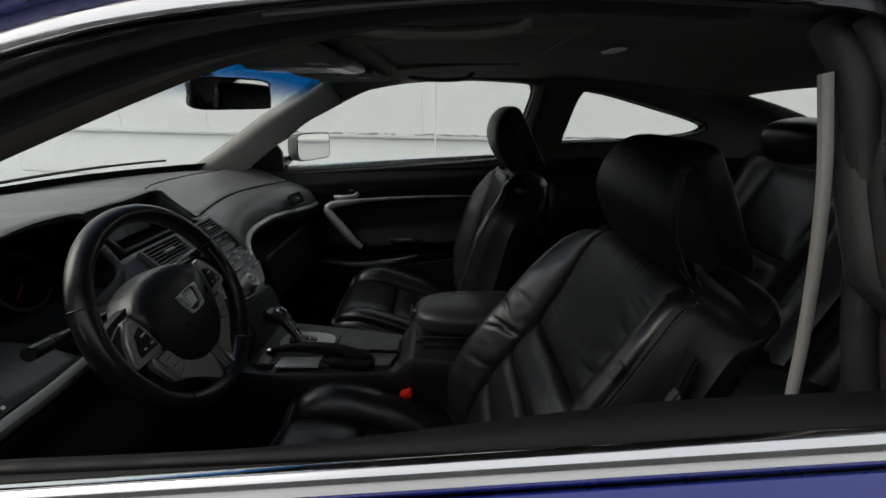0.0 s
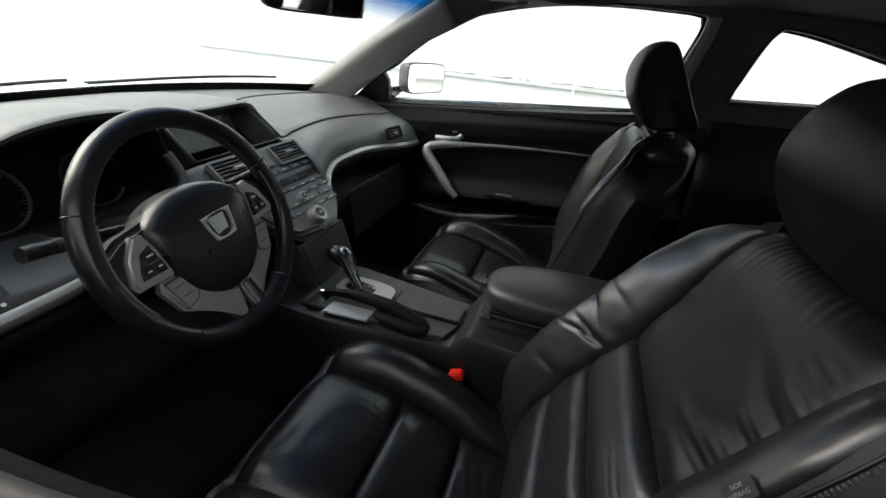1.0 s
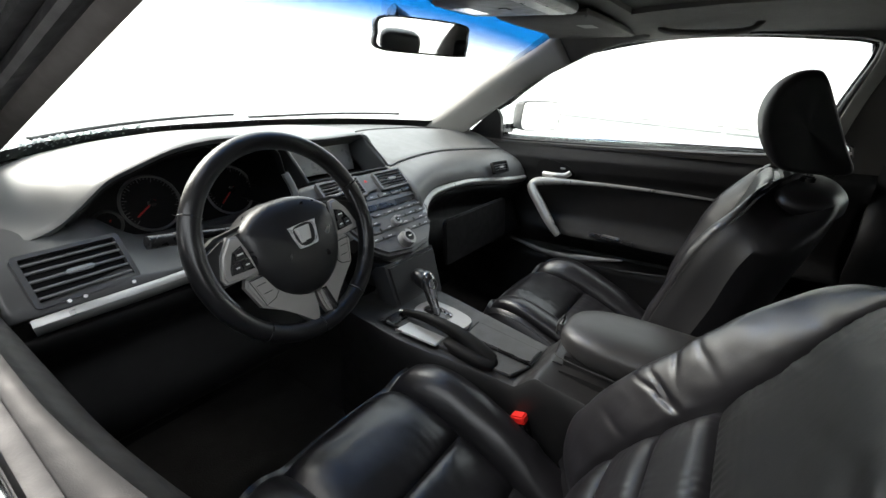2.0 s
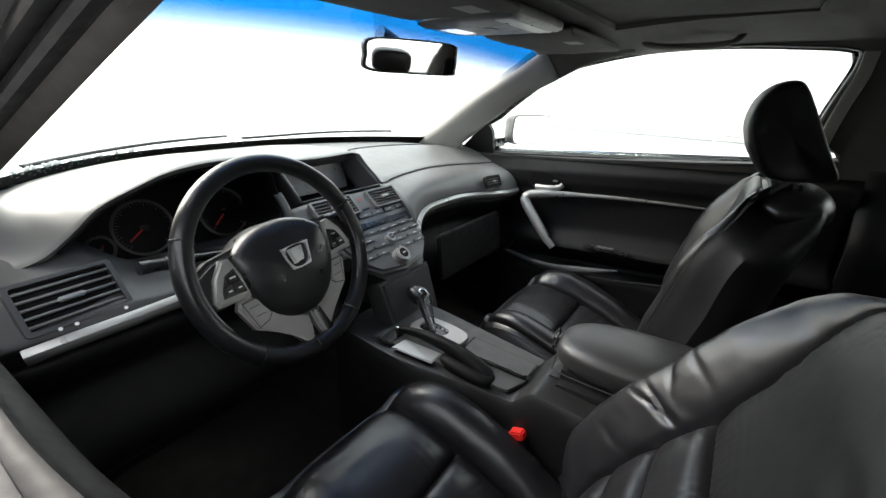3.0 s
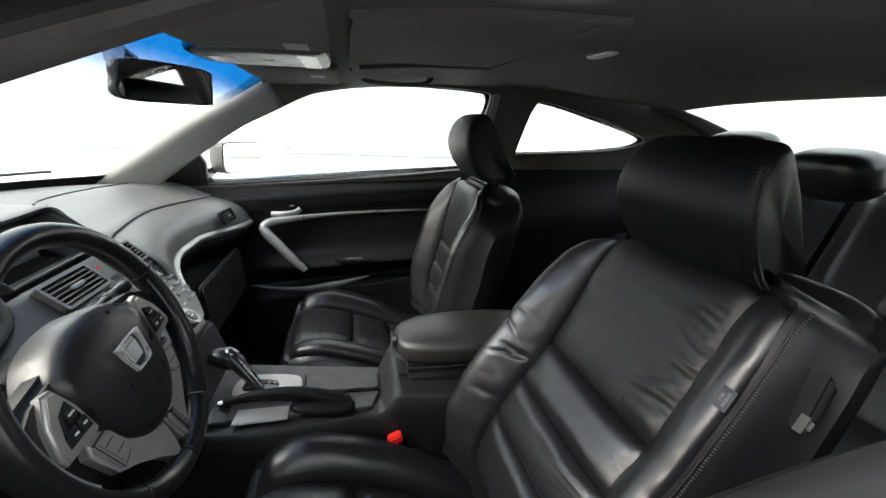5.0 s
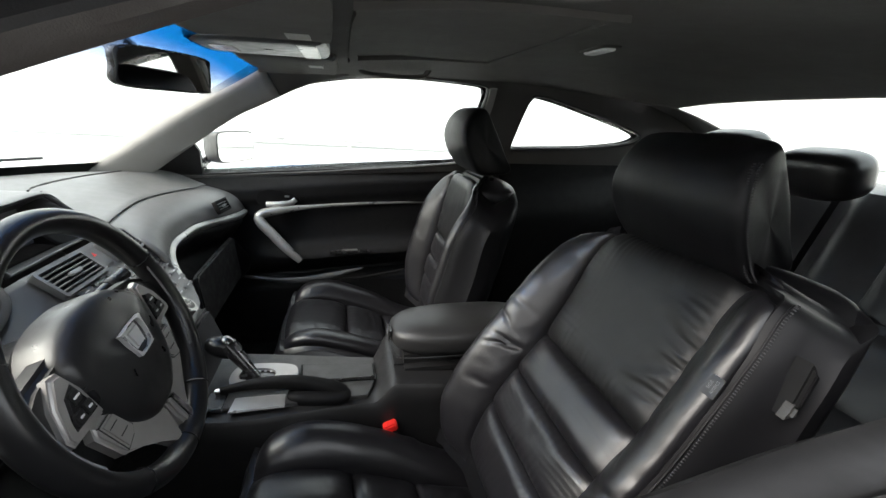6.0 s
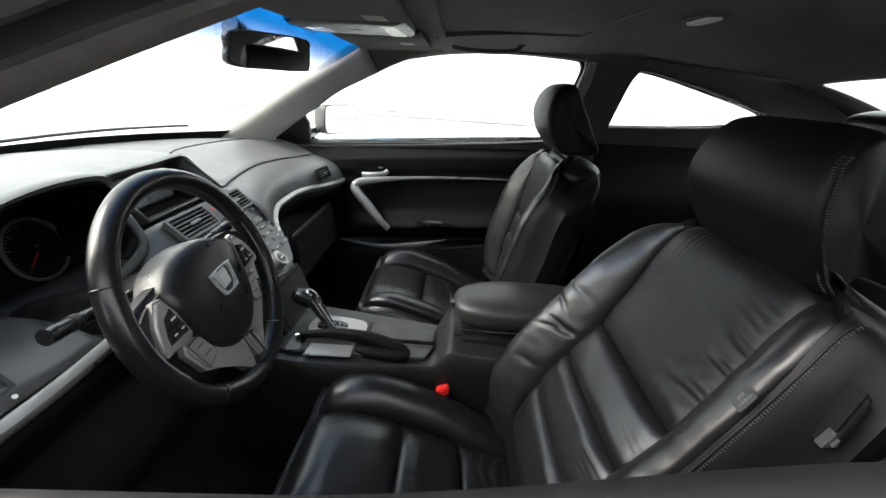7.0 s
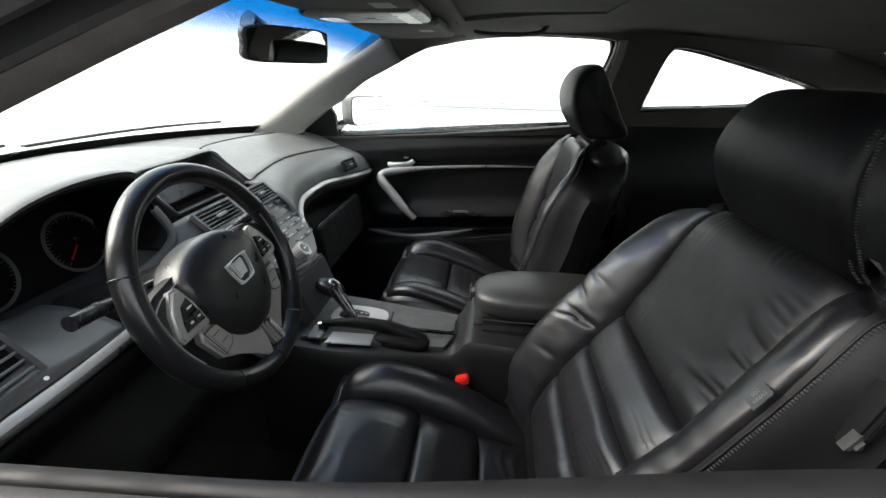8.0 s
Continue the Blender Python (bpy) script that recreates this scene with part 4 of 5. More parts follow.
part("silver_strip", sweep(spline(strip, 110), oval(0.010, 0.013, 12, 3), up=(0.6, 0, 0.8)), SILVER, dash, "curved silver painted strip")
# glove box and lower panels, falling away under the strips
for y0, y1, f in ((0.125, 0.735, trim_pt), (-0.735, -0.165, lambda y: arr(-0.545, y, 0.850))):
    rows = []
    for v in np.linspace(0, 1, 16):
        r = []
        for y in np.linspace(y0, y1, 30):
            a = f(y) + arr(-0.015, 0, -0.012)
            r.append(a + arr(-0.05 * ease(0, 0.25, v) + 0.06 * ease(0.2, 0.55, v) - 0.20 * ease(0.55, 1, v), 0, -0.34 * v))
        rows.append(r)
    thicken(part("lower_panel", grid_bm(rows), DOOR, dash, "black lower panel"), 0.012)
part("glove_box_lid", slab(rect(0.40, 0.15, 0.02), arr(-0.545, 0.43, 0.70), (0, 1, 0), arr(-0.1, 0, 0.995), 0.012, 0.004), PLASTIC, dash)

# centre stack
SA = arr(0, 1, 0)
SU = arr(-0.74, 0, 0.672)
SN = np.cross(SA, SU)
S0 = arr(-0.52, 0.0, 0.797)


def on_stack(y, s, out=0.0):
    return S0 + SA * y + SU * s + SN * out


stack = part("stack_panel", slab([(-0.168, 0.204), (-0.168, 0.12), (-0.150, 0.05), (-0.125, 0.0), (-0.085, -0.032), (0.0, -0.045), (0.075, -0.032), (0.115, 0.0), (0.142, 0.05), (0.152, 0.10), (0.142, 0.204)], S0, SA, SU, 0.05, 0.008), STACK, dash, "charcoal grey control panel")
part("stack_side", slab([(-0.150, 0.06), (-0.12, -0.02), (-0.075, -0.06), (0.07, -0.06), (0.11, -0.02), (0.14, 0.06)], on_stack(0, 0, -0.02), SA, SU, 0.10, 0.01), PLASTIC, dash)
part("lower_bin", slab([(-0.10, 0.0), (-0.092, -0.13), (0.085, -0.13), (0.093, 0.0)], on_stack(-0.005, -0.052, -0.012), SA, arr(-0.34, 0, 0.94), 0.06, 0.008), WING, dash, "grey ash-bin door")


def vent(parent, c, ax, ay, w, h, slats, frame_mat=GREY):
    """An air vent: a bevelled frame, a near-black sheet as the duct's shade, slats and a tab."""
    ax, ay, c = arr(*ax), arr(*ay), arr(*c)
    az = np.cross(ax, ay)
    v = part("air_vent", holed(rect(w, h, 0.006), [rect(w - 0.014, h - 0.012, 0.003)], lambda x, y, i: c + ax * x + ay * y + az * (0.010 - i), 0.012), frame_mat, parent)
    part("duct_shade", slab(rect(w - 0.010, h - 0.010), c + az * 0.0012, ax, ay, 0.003), DIAL_SHADE, v)
    for k in range(slats):
        y = (k + 0.5) / slats * (h - 0.016) - (h - 0.016) / 2
        T = Matrix(((ax[0], ay[0], az[0], 0), (ax[1], ay[1], az[1], 0), (ax[2], ay[2], az[2], 0), (0, 0, 0, 1)))
        part("slat", box(c + ay * y + az * 0.0062, (w - 0.013, (h - 0.016) / slats * 0.30, 0.005), 0.0010, T @ Matrix.Rotation(radians(10), 4, "X"), 1), SLAT, v)
    T = Matrix(((ax[0], ay[0], az[0], 0), (ax[1], ay[1], az[1], 0), (ax[2], ay[2], az[2], 0), (0, 0, 0, 1)))
    part("vent_tab", box(c + az * 0.011 - ay * 0.001, (min(w * 0.26, 0.034), 0.007, 0.008), 0.002, T), SILVER, v, "small bright tab")
    return v


vent(dash, on_stack(0.076, 0.166, 0.001), SA, SU, 0.112, 0.058, 5, STACK)
vent(dash, on_stack(-0.100, 0.166, 0.001), SA, SU, 0.134, 0.060, 5, STACK)
part("hazard_button", slab(rect(0.044, 0.046, 0.003), on_stack(-0.014, 0.167, 0.006), SA, SU, 0.006, 0.002), GREY, stack)
part("hazard_mark", slab([(-0.005, -0.004), (0.005, -0.004), (0, 0.005)], on_stack(-0.014, 0.176, 0.0068), SA, SU, 0.001), RED, stack, "red hazard triangle")
# rows of buttons
for s, h, cells in ((0.128, 0.016, 6), (0.098, 0.020, 1), (0.076, 0.010, 7), (0.056, 0.012, 6), (0.036, 0.014, 4), (0.014, 0.012, 5)):
    half = 0.142 - 0.35 * max(0.0, 0.075 - s)
    w = 2 * half / cells
    for k in range(cells):
        y = -half + (k + 0.5) * w - 0.002
        if s < 0.06 and abs(y + 0.003) < 0.022:
            continue
        part("button", slab(rect(w - 0.004, h - 0.003, 0.002), on_stack(y, s, 0.004), SA, SU, 0.006, 0.0015), SATIN if s == 0.098 else STACK, stack, "dark display strip" if s == 0.098 else "")
        if s != 0.098:
            part("button_mark", slab(rect(min(0.012, w * 0.4), 0.0016), on_stack(y, s, 0.0045), SA, SU, 0.0008), WHITE, stack)
for y, s, r, hgt in ((-0.004, 0.044, 0.0125, 0.016), (-0.012, -0.012, 0.021, 0.024)):
    knob = part("knob", slab(disc(r, 36), on_stack(y, s, hgt), SA, SU, hgt, 0.003), SILVER, stack, "silver turning knob")
    part("knob_cap", slab(disc(r * 0.62, 28), on_stack(y, s, hgt + 0.0015), SA, SU, 0.003, 0.001), SATIN, knob)
    part("knob_mark", slab(rect(r * 0.5, r * 0.12), on_stack(y, s, hgt + 0.002), SA, SU, 0.001), WHITE, knob)

# outer vents
vent(dash, trim_pt(0.585) + arr(-0.004, 0, 0.048), arr(0.15, 0.985, 0), arr(-0.42, 0.06, 0.905), 0.086, 0.042, 3, DIAL_SHADE)
VX, VY = arr(-0.10, 0.995, 0), arr(-0.62, -0.06, 0.782)
rows = []
for v in np.linspace(0, 1, 12):
    r = []
    for y in np.linspace(-0.735, -0.47, 24):
        a, b = arr(-0.74 + 0.05 * ease(-0.62, -0.48, y), y, 0.945 - 0.05 * ease(-0.60, -0.52, y)), arr(-0.555, y, 0.868)
        q = a + (b - a) * v
        q[2] += 0.010 * math.sin(math.pi * v)
        r.append(q)
    rows.append(r)
thicken(part("driver_wing", grid_bm(rows), WING, dash, "charcoal panel beside the steering wheel"), 0.01)
vent(dash, arr(-0.594, -0.642, 0.8985), VX, VY, 0.128, 0.078, 5, WING)
part("silver_strip", sweep(spline([(-0.553, -0.712, 0.852), (-0.546, -0.66, 0.857), (-0.540, -0.56, 0.862), (-0.545, -0.46, 0.866), (-0.57, -0.36, 0.868)], 40), oval(0.009, 0.013, 12, 3), up=(0.6, 0, 0.8)), SILVER, dash, "straight silver painted strip")
for k, y in enumerate((-0.668, -0.650, -0.59)):
    part("vent_mark", slab(disc(0.0026, 12), arr(-0.5585, y, 0.8735), VX, VY, 0.002), WHITE, dash)
# cover between the dials and the lower panel
rows = []
for v in np.linspace(0, 1, 14):
    r = []
    for y in np.linspace(-0.60, -0.150, 30):
        e = ease(-0.31, -0.165, y)
        a, b = arr(-0.775 + 0.100 * e, y, 0.868 + 0.060 * e), arr(-0.560 + 0.010 * e, y, 0.858 - 0.036 * e)
        r.append(a + (b - a) * v - arr(0, 0, 0.018 * (1 - e) * math.sin(math.pi * v)))
    rows.append(r)
thicken(part("column_cover", grid_bm(rows), WING, dash, "charcoal cover round the dials"), 0.008)
# added closing panels behind the dials and under the pad, black to stop light leaks
part("dial_light_stop", box((-0.895, DY, 0.905), (0.012, 0.52, 0.160), 0.003), DIAL_SHADE, dash)
part("dial_light_stop", box((-0.893, DY, 0.994), (0.012, 0.27, 0.040), 0.003), DIAL_SHADE, dash)
part("pad_light_stop", box((-1.10, 0, 0.890), (0.012, 1.12, 0.130), 0.003), DIAL_SHADE, dash)

# demister grille at the pillar foot and pad seam
part("demister_grille", slab(rect(0.06, 0.022, 0.008), arr(-0.80, 0.68, 0.962), arr(0.8, 0.6, 0), arr(-0.6, 0.8, 0.05), 0.006, 0.002), SATIN, dash)
part("pad_seam", tube(spline([arr(-0.800, 0.105, 1.0215), arr(-0.822, 0.16, 1.0205), arr(-0.835, 0.26, 1.018), arr(-0.840, 0.40, 1.012), arr(-0.842, 0.52, 1.004), arr(-0.845, 0.60, 0.998)], 40), 0.0022, 6), PLASTIC, dash)


# ---- steering wheel ----
TW = radians(21)
WC = arr(-0.452, -0.383, 0.9165)
WA = arr(math.cos(TW), 0.0, math.sin(TW))
WX = arr(0, 1, 0)
WY = np.cross(WA, WX)
wheel = thing("steering_wheel", WC, "black leather three-spoke steering wheel with silver spokes", "steering wheel")
rim = part("rim", ring(WC, WX, WY, 0.1640, oval(0.0150, 0.0170, 18), 110), LEATHER_WHEEL, wheel, "black stitched leather rim")


def on_wheel(x, y, out=0.0):
    return WC + WX * x + WY * y + WA * out


for a0, a1 in ((-0.55, 0.35), (math.pi - 0.35, math.pi + 0.55)):
    bm = bmesh.new()
    for a in np.linspace(a0, a1, 44):
        d = math.cos(a) * WX + math.sin(a) * WY
        e = -math.sin(a) * WX + math.cos(a) * WY
        c = WC + d * (0.164 - 0.0130) + WA * 0.0085
        bm = tube(np.array([c - e * 0.002 - d * 0.002, c + WA * 0.0012, c + e * 0.002 + d * 0.003]), 0.0010, 5, up=WA, bm=bm)
    part("stitching", bm, THREAD, rim)
for a in (0.42, math.pi - 0.42, -0.95, math.pi + 0.95, -math.pi / 2):
    part("leather_joint", ring(on_wheel(0.164 * math.cos(a), 0.164 * math.sin(a)), (math.cos(a) * WX + math.sin(a) * WY), WA, 0.0166, oval(0.0008, 0.0011, 6), 24), SATIN, rim)
# hub cushion: a shield shape with a domed face; the wheel stands a little turned
SPIN = radians(5)
HX, HY = math.cos(SPIN) * WX + math.sin(SPIN) * WY, math.cos(SPIN) * WY - math.sin(SPIN) * WX


def on_hub(x, y, out=0.0):
    return WC + HX * x + HY * y + WA * out


out = np.array(loop_pts([(-0.090, 0.028), (-0.066, 0.052), (-0.034, 0.064), (0.0, 0.067), (0.034, 0.064), (0.066, 0.052), (0.090, 0.028), (0.091, -0.012), (0.080, -0.050), (0.060, -0.080), (0.030, -0.100), (0.0, -0.104), (-0.030, -0.100), (-0.060, -0.080), (-0.080, -0.050), (-0.091, -0.012)], 5))
rows = []
for k, dz in ((1.0, -0.04), (1.0, -0.010), (0.985, -0.001), (0.95, 0.007), (0.88, 0.012), (0.72, 0.017), (0.5, 0.020), (0.25, 0.0215), (0.02, 0.022)):
    rows.append([on_hub(x * k, (y + 0.02) * k - 0.02, dz - 0.006 * ease(0.03, 0.066, y) * k) for x, y in out])
part("hub", grid_bm(rows, wrap=True, cap=True), HUB, wheel, "black moulded airbag cover")
part("hub_back", tube(np.array([WC - WA * 0.02 - WY * 0.015, WC - WA * 0.075 - WY * 0.01]), 0.082, 28, up=(0, 1, 0), scale=[1.0, 0.8]), PLASTIC, wheel)
# emblem: a plain chrome frame with a bright bar across it
emb = part("emblem", holed([(x * 0.0255, y * 0.0205) for x, y in loop_pts([(-0.92, 0.9), (0.92, 0.9), (1.0, 0.7), (0.78, -0.75), (0.55, -1), (-0.55, -1), (-0.78, -0.75), (-1.0, 0.7)], 4)], [[(x * 0.0225, y * 0.0175) for x, y in loop_pts([(-0.90, 0.88), (0.90, 0.88), (0.66, -0.88), (-0.66, -0.88)], 4)]], lambda x, y, i: on_hub(x + 0.008, y - 0.002, 0.0262 - i), 0.006), BRIGHT, wheel, "plain chrome emblem frame")
part("emblem_bar", slab([(-0.011, -0.013), (0.011, -0.013), (0.015, 0.014), (-0.015, 0.014)], on_hub(0.008, -0.002, 0.0245), HX, HY, 0.005, 0.003), BRIGHT, emb)
for k in (-1, 1):
    f = (lambda pts: [(k * x, y) for x, y in (pts if k > 0 else pts[::-1])])
    part("side_spoke", slab(f([(0.070, 0.046), (0.070, -0.010), (0.110, -0.034), (0.154, -0.036), (0.160, -0.006), (0.158, 0.022), (0.120, 0.040)]), on_hub(0, 0, -0.002), HX, HY, 0.026, 0.008, 3), PLASTIC, wheel, "black upper spoke arm")
    rim_s = part("spoke_frame", slab(f([(0.094, 0.034), (0.088, 0.006), (0.080, -0.034), (0.136, -0.030), (0.140, -0.020), (0.128, 0.012), (0.108, 0.036)]), on_hub(0, 0, 0.007), HX, HY, 0.012, 0.004, 3), SPOKE, wheel, "silver frame round the spoke switches")
    part("switch_panel", slab(f([(0.095, 0.018), (0.088, -0.022), (0.126, -0.020), (0.124, -0.010), (0.112, 0.012)]), on_hub(0, 0, 0.0095), HX, HY, 0.006, 0.002), SATIN, rim_s, "glossy black switch panel")
    for x, y, w in ((0.103, 0.006, 0.010), (0.098, -0.012, 0.006), (0.114, -0.012, 0.006)):
        part("switch_key", slab(rect(0.014, 0.014, 0.002), on_hub(k * x, y, 0.0108), HX, HY, 0.003, 0.001), PLASTIC, rim_s)
        part("switch_mark", slab(rect(w, 0.0022, 0.0008), on_hub(k * x, y, 0.0116), HX, HY, 0.001), WHITE, rim_s)
    # lower spoke: sweeps from the side round the hub to the foot of the rim
    band = part("silver_spoke", slab(f([(0.080, -0.034), (0.106, -0.034), (0.112, -0.046), (0.098, -0.086), (0.076, -0.100), (0.046, -0.120), (0.028, -0.150), (0.018, -0.158), (0.010, -0.152), (0.004, -0.130), (0.002, -0.104), (0.030, -0.100), (0.060, -0.080)]), on_hub(0, 0, 0.004), HX, HY, 0.014, 0.004, 3), SPOKE, wheel, "silver painted lower spoke")
    key = [(0.078, -0.040), (0.103, -0.040), (0.092, -0.084), (0.074, -0.080), (0.066, -0.072)]
    c2 = np.mean(key, 0)
    part("key_joint", slab(f([tuple(c2 + (arr(*q) - c2) * 1.08) for q in key]), on_hub(0, 0, 0.0046), HX, HY, 0.002), PLASTIC, band)
    part("spoke_key", slab(f(key), on_hub(0, 0, 0.0068), HX, HY, 0.004, 0.002), SPOKE, band)
    for y, x in ((-0.050, 0.089), (-0.066, 0.083)):
        part("key_joint", slab(rect(0.016, 0.0012), on_hub(k * x, y, 0.0072), HX, HY, 0.001), PLASTIC, band)
part("bright_insert", slab([(0.010, -0.104), (0.020, -0.103), (0.030, -0.146), (0.022, -0.154), (0.017, -0.150)], on_hub(0, 0, 0.009), HX, HY, 0.006, 0.002), CHROME, wheel, "polished chrome insert")
part("column_shroud", sweep(np.array([WC - WA * 0.05 - WY * 0.01, WC - WA * 0.16 - WY * 0.012, WC - WA * 0.32]), oval(0.058, 0.052, 24, 3), up=(0, 1, 0)), PLASTIC, wheel)
for k, dz in ((-1, 0.034), (1, 0.034)):
    a = on_wheel(k * 0.05, dz, -0.075)
    b = on_wheel(k * 0.178, dz + 0.012, -0.055)
    st = part("stalk", tube(spline([a, a * 0.45 + b * 0.55, b], 14), 0.008, 12, up=(0, 0, 1), scale=np.linspace(0.7, 1.25, 14)), SATIN, wheel, "black column stalk")
    part("stalk_tip", tube(np.array([b, b + (b - a) * 0.12]), 0.010, 14), SATIN, st)
    part("stalk_ring", tube(np.array([b - (b - a) * 0.22, b - (b - a) * 0.15]), 0.0100, 14), RUBBER, st)


# ---- centre console ----
cons = thing("centre_console", (-0.2, 0, 0.3), "charcoal centre console with armrest, gear lever and handbrake", "console")


def con_z(x):
    return 0.62 - 0.10 * (x + 0.10)


def con_l(x):
    return -0.150 - 0.050 * ease(-0.10, -0.42, x)


def con_r(x):
    return 0.042 + 0.020 * ease(-0.10, -0.42, x) + 0.056 * ease(-0.12, -0.07, x)


rows = []
for x in np.r_[np.linspace(-0.56, -0.125, 24), np.linspace(-0.118, -0.070, 8), np.linspace(-0.06, 0.26, 10)]:
    up = 0.045 * ease(-0.125, -0.072, x)
    zt = min(con_z(x), 0.665) + up - 0.010
    l, r = con_l(x), con_r(x)
    rows.append([(x, l + 0.012, 0.30), (x, l, 0.36), (x, l + 0.004, zt - 0.05), (x, l + 0.006, zt - 0.012), (x, l + 0.012, zt - 0.002), (x, l + 0.022, zt), (x, (l + r) / 2, zt - 0.002), (x, r - 0.022, zt), (x, r - 0.012, zt - 0.002), (x, r - 0.006, zt - 0.012), (x, r - 0.004, zt - 0.05), (x, r, 0.36), (x, r - 0.012, 0.30)])
part("console_body", grid_bm(rows, wrap=True, cap=True), PLASTIC, cons)
CU = arr(0.995, 0, -0.0995)
CV = arr(0, 1, 0)


def on_con(x, y, out=0.0):
    return arr(x, y, con_z(x) + out)


def con_slab(pts, out, depth, bevel=0.002):
    """A plate lying on the console's sloping top; pts are x, y."""
    c = arr(-0.25, 0, con_z(-0.25) + out)
    return slab([(x + 0.25, y) for x, y in pts], c, CU, CV, depth, bevel)


deck = part("top_plate", con_slab([(-0.46, -0.165), (-0.25, -0.142), (-0.135, -0.125), (-0.112, -0.06), (-0.112, 0.028), (-0.40, 0.040), (-0.46, 0.038)], -0.002, 0.012), CONSOLE, cons, "charcoal top plate")
ringo = loop_pts([(-0.412, -0.092), (-0.408, -0.030), (-0.36, -0.016), (-0.30, -0.020), (-0.284, -0.045), (-0.292, -0.082), (-0.34, -0.098)], 4)
ringi = loop_pts([(-0.398, -0.076), (-0.396, -0.044), (-0.362, -0.036), (-0.332, -0.044), (-0.334, -0.072), (-0.365, -0.080)], 4)
part("shift_plate", holed(ringo, [ringi], lambda x, y, i: on_con(x, y, 0.008 - i), 0.008), SPOKE, cons, "silver gear selector plate")
part("shift_gate", con_slab(ringi, 0.002, 0.004, 0.0), SATIN, cons)
for k in range(5):
    part("gate_mark", con_slab([(-0.392 + k * 0.012, -0.041), (-0.387 + k * 0.012, -0.041), (-0.387 + k * 0.012, -0.038), (-0.392 + k * 0.012, -0.038)], 0.0035, 0.002, 0.0), WHITE, cons)
stem = spline([on_con(-0.372, -0.056, 0.0), (-0.392, -0.046, 0.672), (-0.412, -0.034, 0.695), (-0.425, -0.026, 0.708)], 16)
lever = part("gear_lever", sweep(stem, oval(0.014, 0.016, 16), up=(0, 1, 0), scale=np.linspace(0.62, 1.25, 16)), SATIN, cons, "black and silver gear lever")
part("lever_trim", sweep(stem + arr(0.010, -0.004, 0.003), oval(0.008, 0.008, 10), up=(0, 1, 0), scale=np.linspace(0.6, 1.2, 16)), DARK_CHROME, lever, "silver lever spine")
part("lever_knob", pillow((-0.437, -0.022, 0.704), (0, 1, 0), arr(-0.93, 0, 0.36), 0.023, 0.038, 0.021, 2.3, 24, 24), LEATHER_WHEEL, lever)
part("knob_cap", pillow((-0.424, -0.022, 0.714), (0, 1, 0), arr(-0.80, 0, 0.6), 0.015, 0.020, 0.012, 2.3, 20, 20), DARK_CHROME, lever, "bright knob cap")
part("lid_joint", con_slab([(-0.277, -0.084), (-0.114, -0.068), (-0.114, -0.004), (-0.281, -0.010)], 0.0005, 0.004, 0.0), DIAL_SHADE, cons)
lid = part("cup_holder_lid", con_slab([(-0.272, -0.080), (-0.118, -0.064), (-0.118, -0.008), (-0.276, -0.014)], 0.004, 0.008), CONSOLE, cons, "sliding cup holder lid")
part("lid_edge", sweep(spline([on_con(-0.272, -0.088, 0.004), on_con(-0.20, -0.081, 0.006), on_con(-0.118, -0.068, 0.006)], 20), oval(0.003, 0.003, 8), up=(0, 0, 1)), SATIN, lid)
part("coin_tray", con_slab([(-0.400, -0.176), (-0.300, -0.160), (-0.302, -0.118), (-0.396, -0.130)], 0.001, 0.003), SILVER, cons, "pale grey coin tray")
part("tray_mat", con_slab([(-0.445, -0.172), (-0.412, -0.168), (-0.412, -0.110), (-0.445, -0.110)], 0.001, 0.004), SATIN, cons)
hb = spline([on_con(-0.424, -0.118, 0.008), on_con(-0.36, -0.113, 0.020), on_con(-0.28, -0.112, 0.022), on_con(-0.215, -0.112, 0.006), on_con(-0.190, -0.112, -0.008)], 24)
brake = part("handbrake", sweep(hb, oval(0.012, 0.013, 14, 2.4), up=(0, 0, 1), scale=np.r_[np.linspace(0.55, 1.1, 12), np.linspace(1.1, 1.6, 12)]), DIAL_SHADE, cons, "black handbrake lever")
part("brake_button", tube(np.array([hb[0] + arr(-0.009, -0.001, -0.001), hb[0] + arr(0.002, 0, 0)]), 0.006, 14), CHROME, brake, "bright release button")
part("brake_boot", pillow(on_con(-0.235, -0.120, -0.004), (0, 1, 0), CU, 0.028, 0.065, 0.016, 3.0, 20, 24), DIAL_SHADE, brake)
# armrest box
arm = part("armrest", pillow((0.110, -0.002, 0.704), (0, 1, 0), (1, 0, 0), 0.091, 0.186, 0.040, 3.0, 48, 48), ARM_LEATHER, cons, "padded leather armrest lid")
part("armrest_base", box((0.104, -0.002, 0.648), (0.352, 0.172, 0.056), 0.022, None, 4), PLASTIC, cons, "moulded box under the armrest lid")
part("armrest_seam", sweep(spline([(-0.066, 0.05, 0.678), (-0.073, 0.0, 0.678), (-0.068, -0.060, 0.678), (-0.048, -0.083, 0.678), (0.10, -0.0900, 0.678), (0.25, -0.086, 0.678)], 40), oval(0.0014, 0.0014, 6)), PLASTIC, arm)
part("latch", box((-0.0775, -0.016, 0.712), (0.010, 0.034, 0.024), 0.005), SLAT, arm, "black push latch")
part("latch_ring", sweep(np.array([(-0.0815, -0.016 + y, 0.712 + z) for y, z in rect(0.040, 0.030, 0.008)] + [(-0.0815, -0.016 + 0.012, 0.697)]), oval(0.0022, 0.0022, 8), up=(1, 0, 0)), RUBBER, arm)

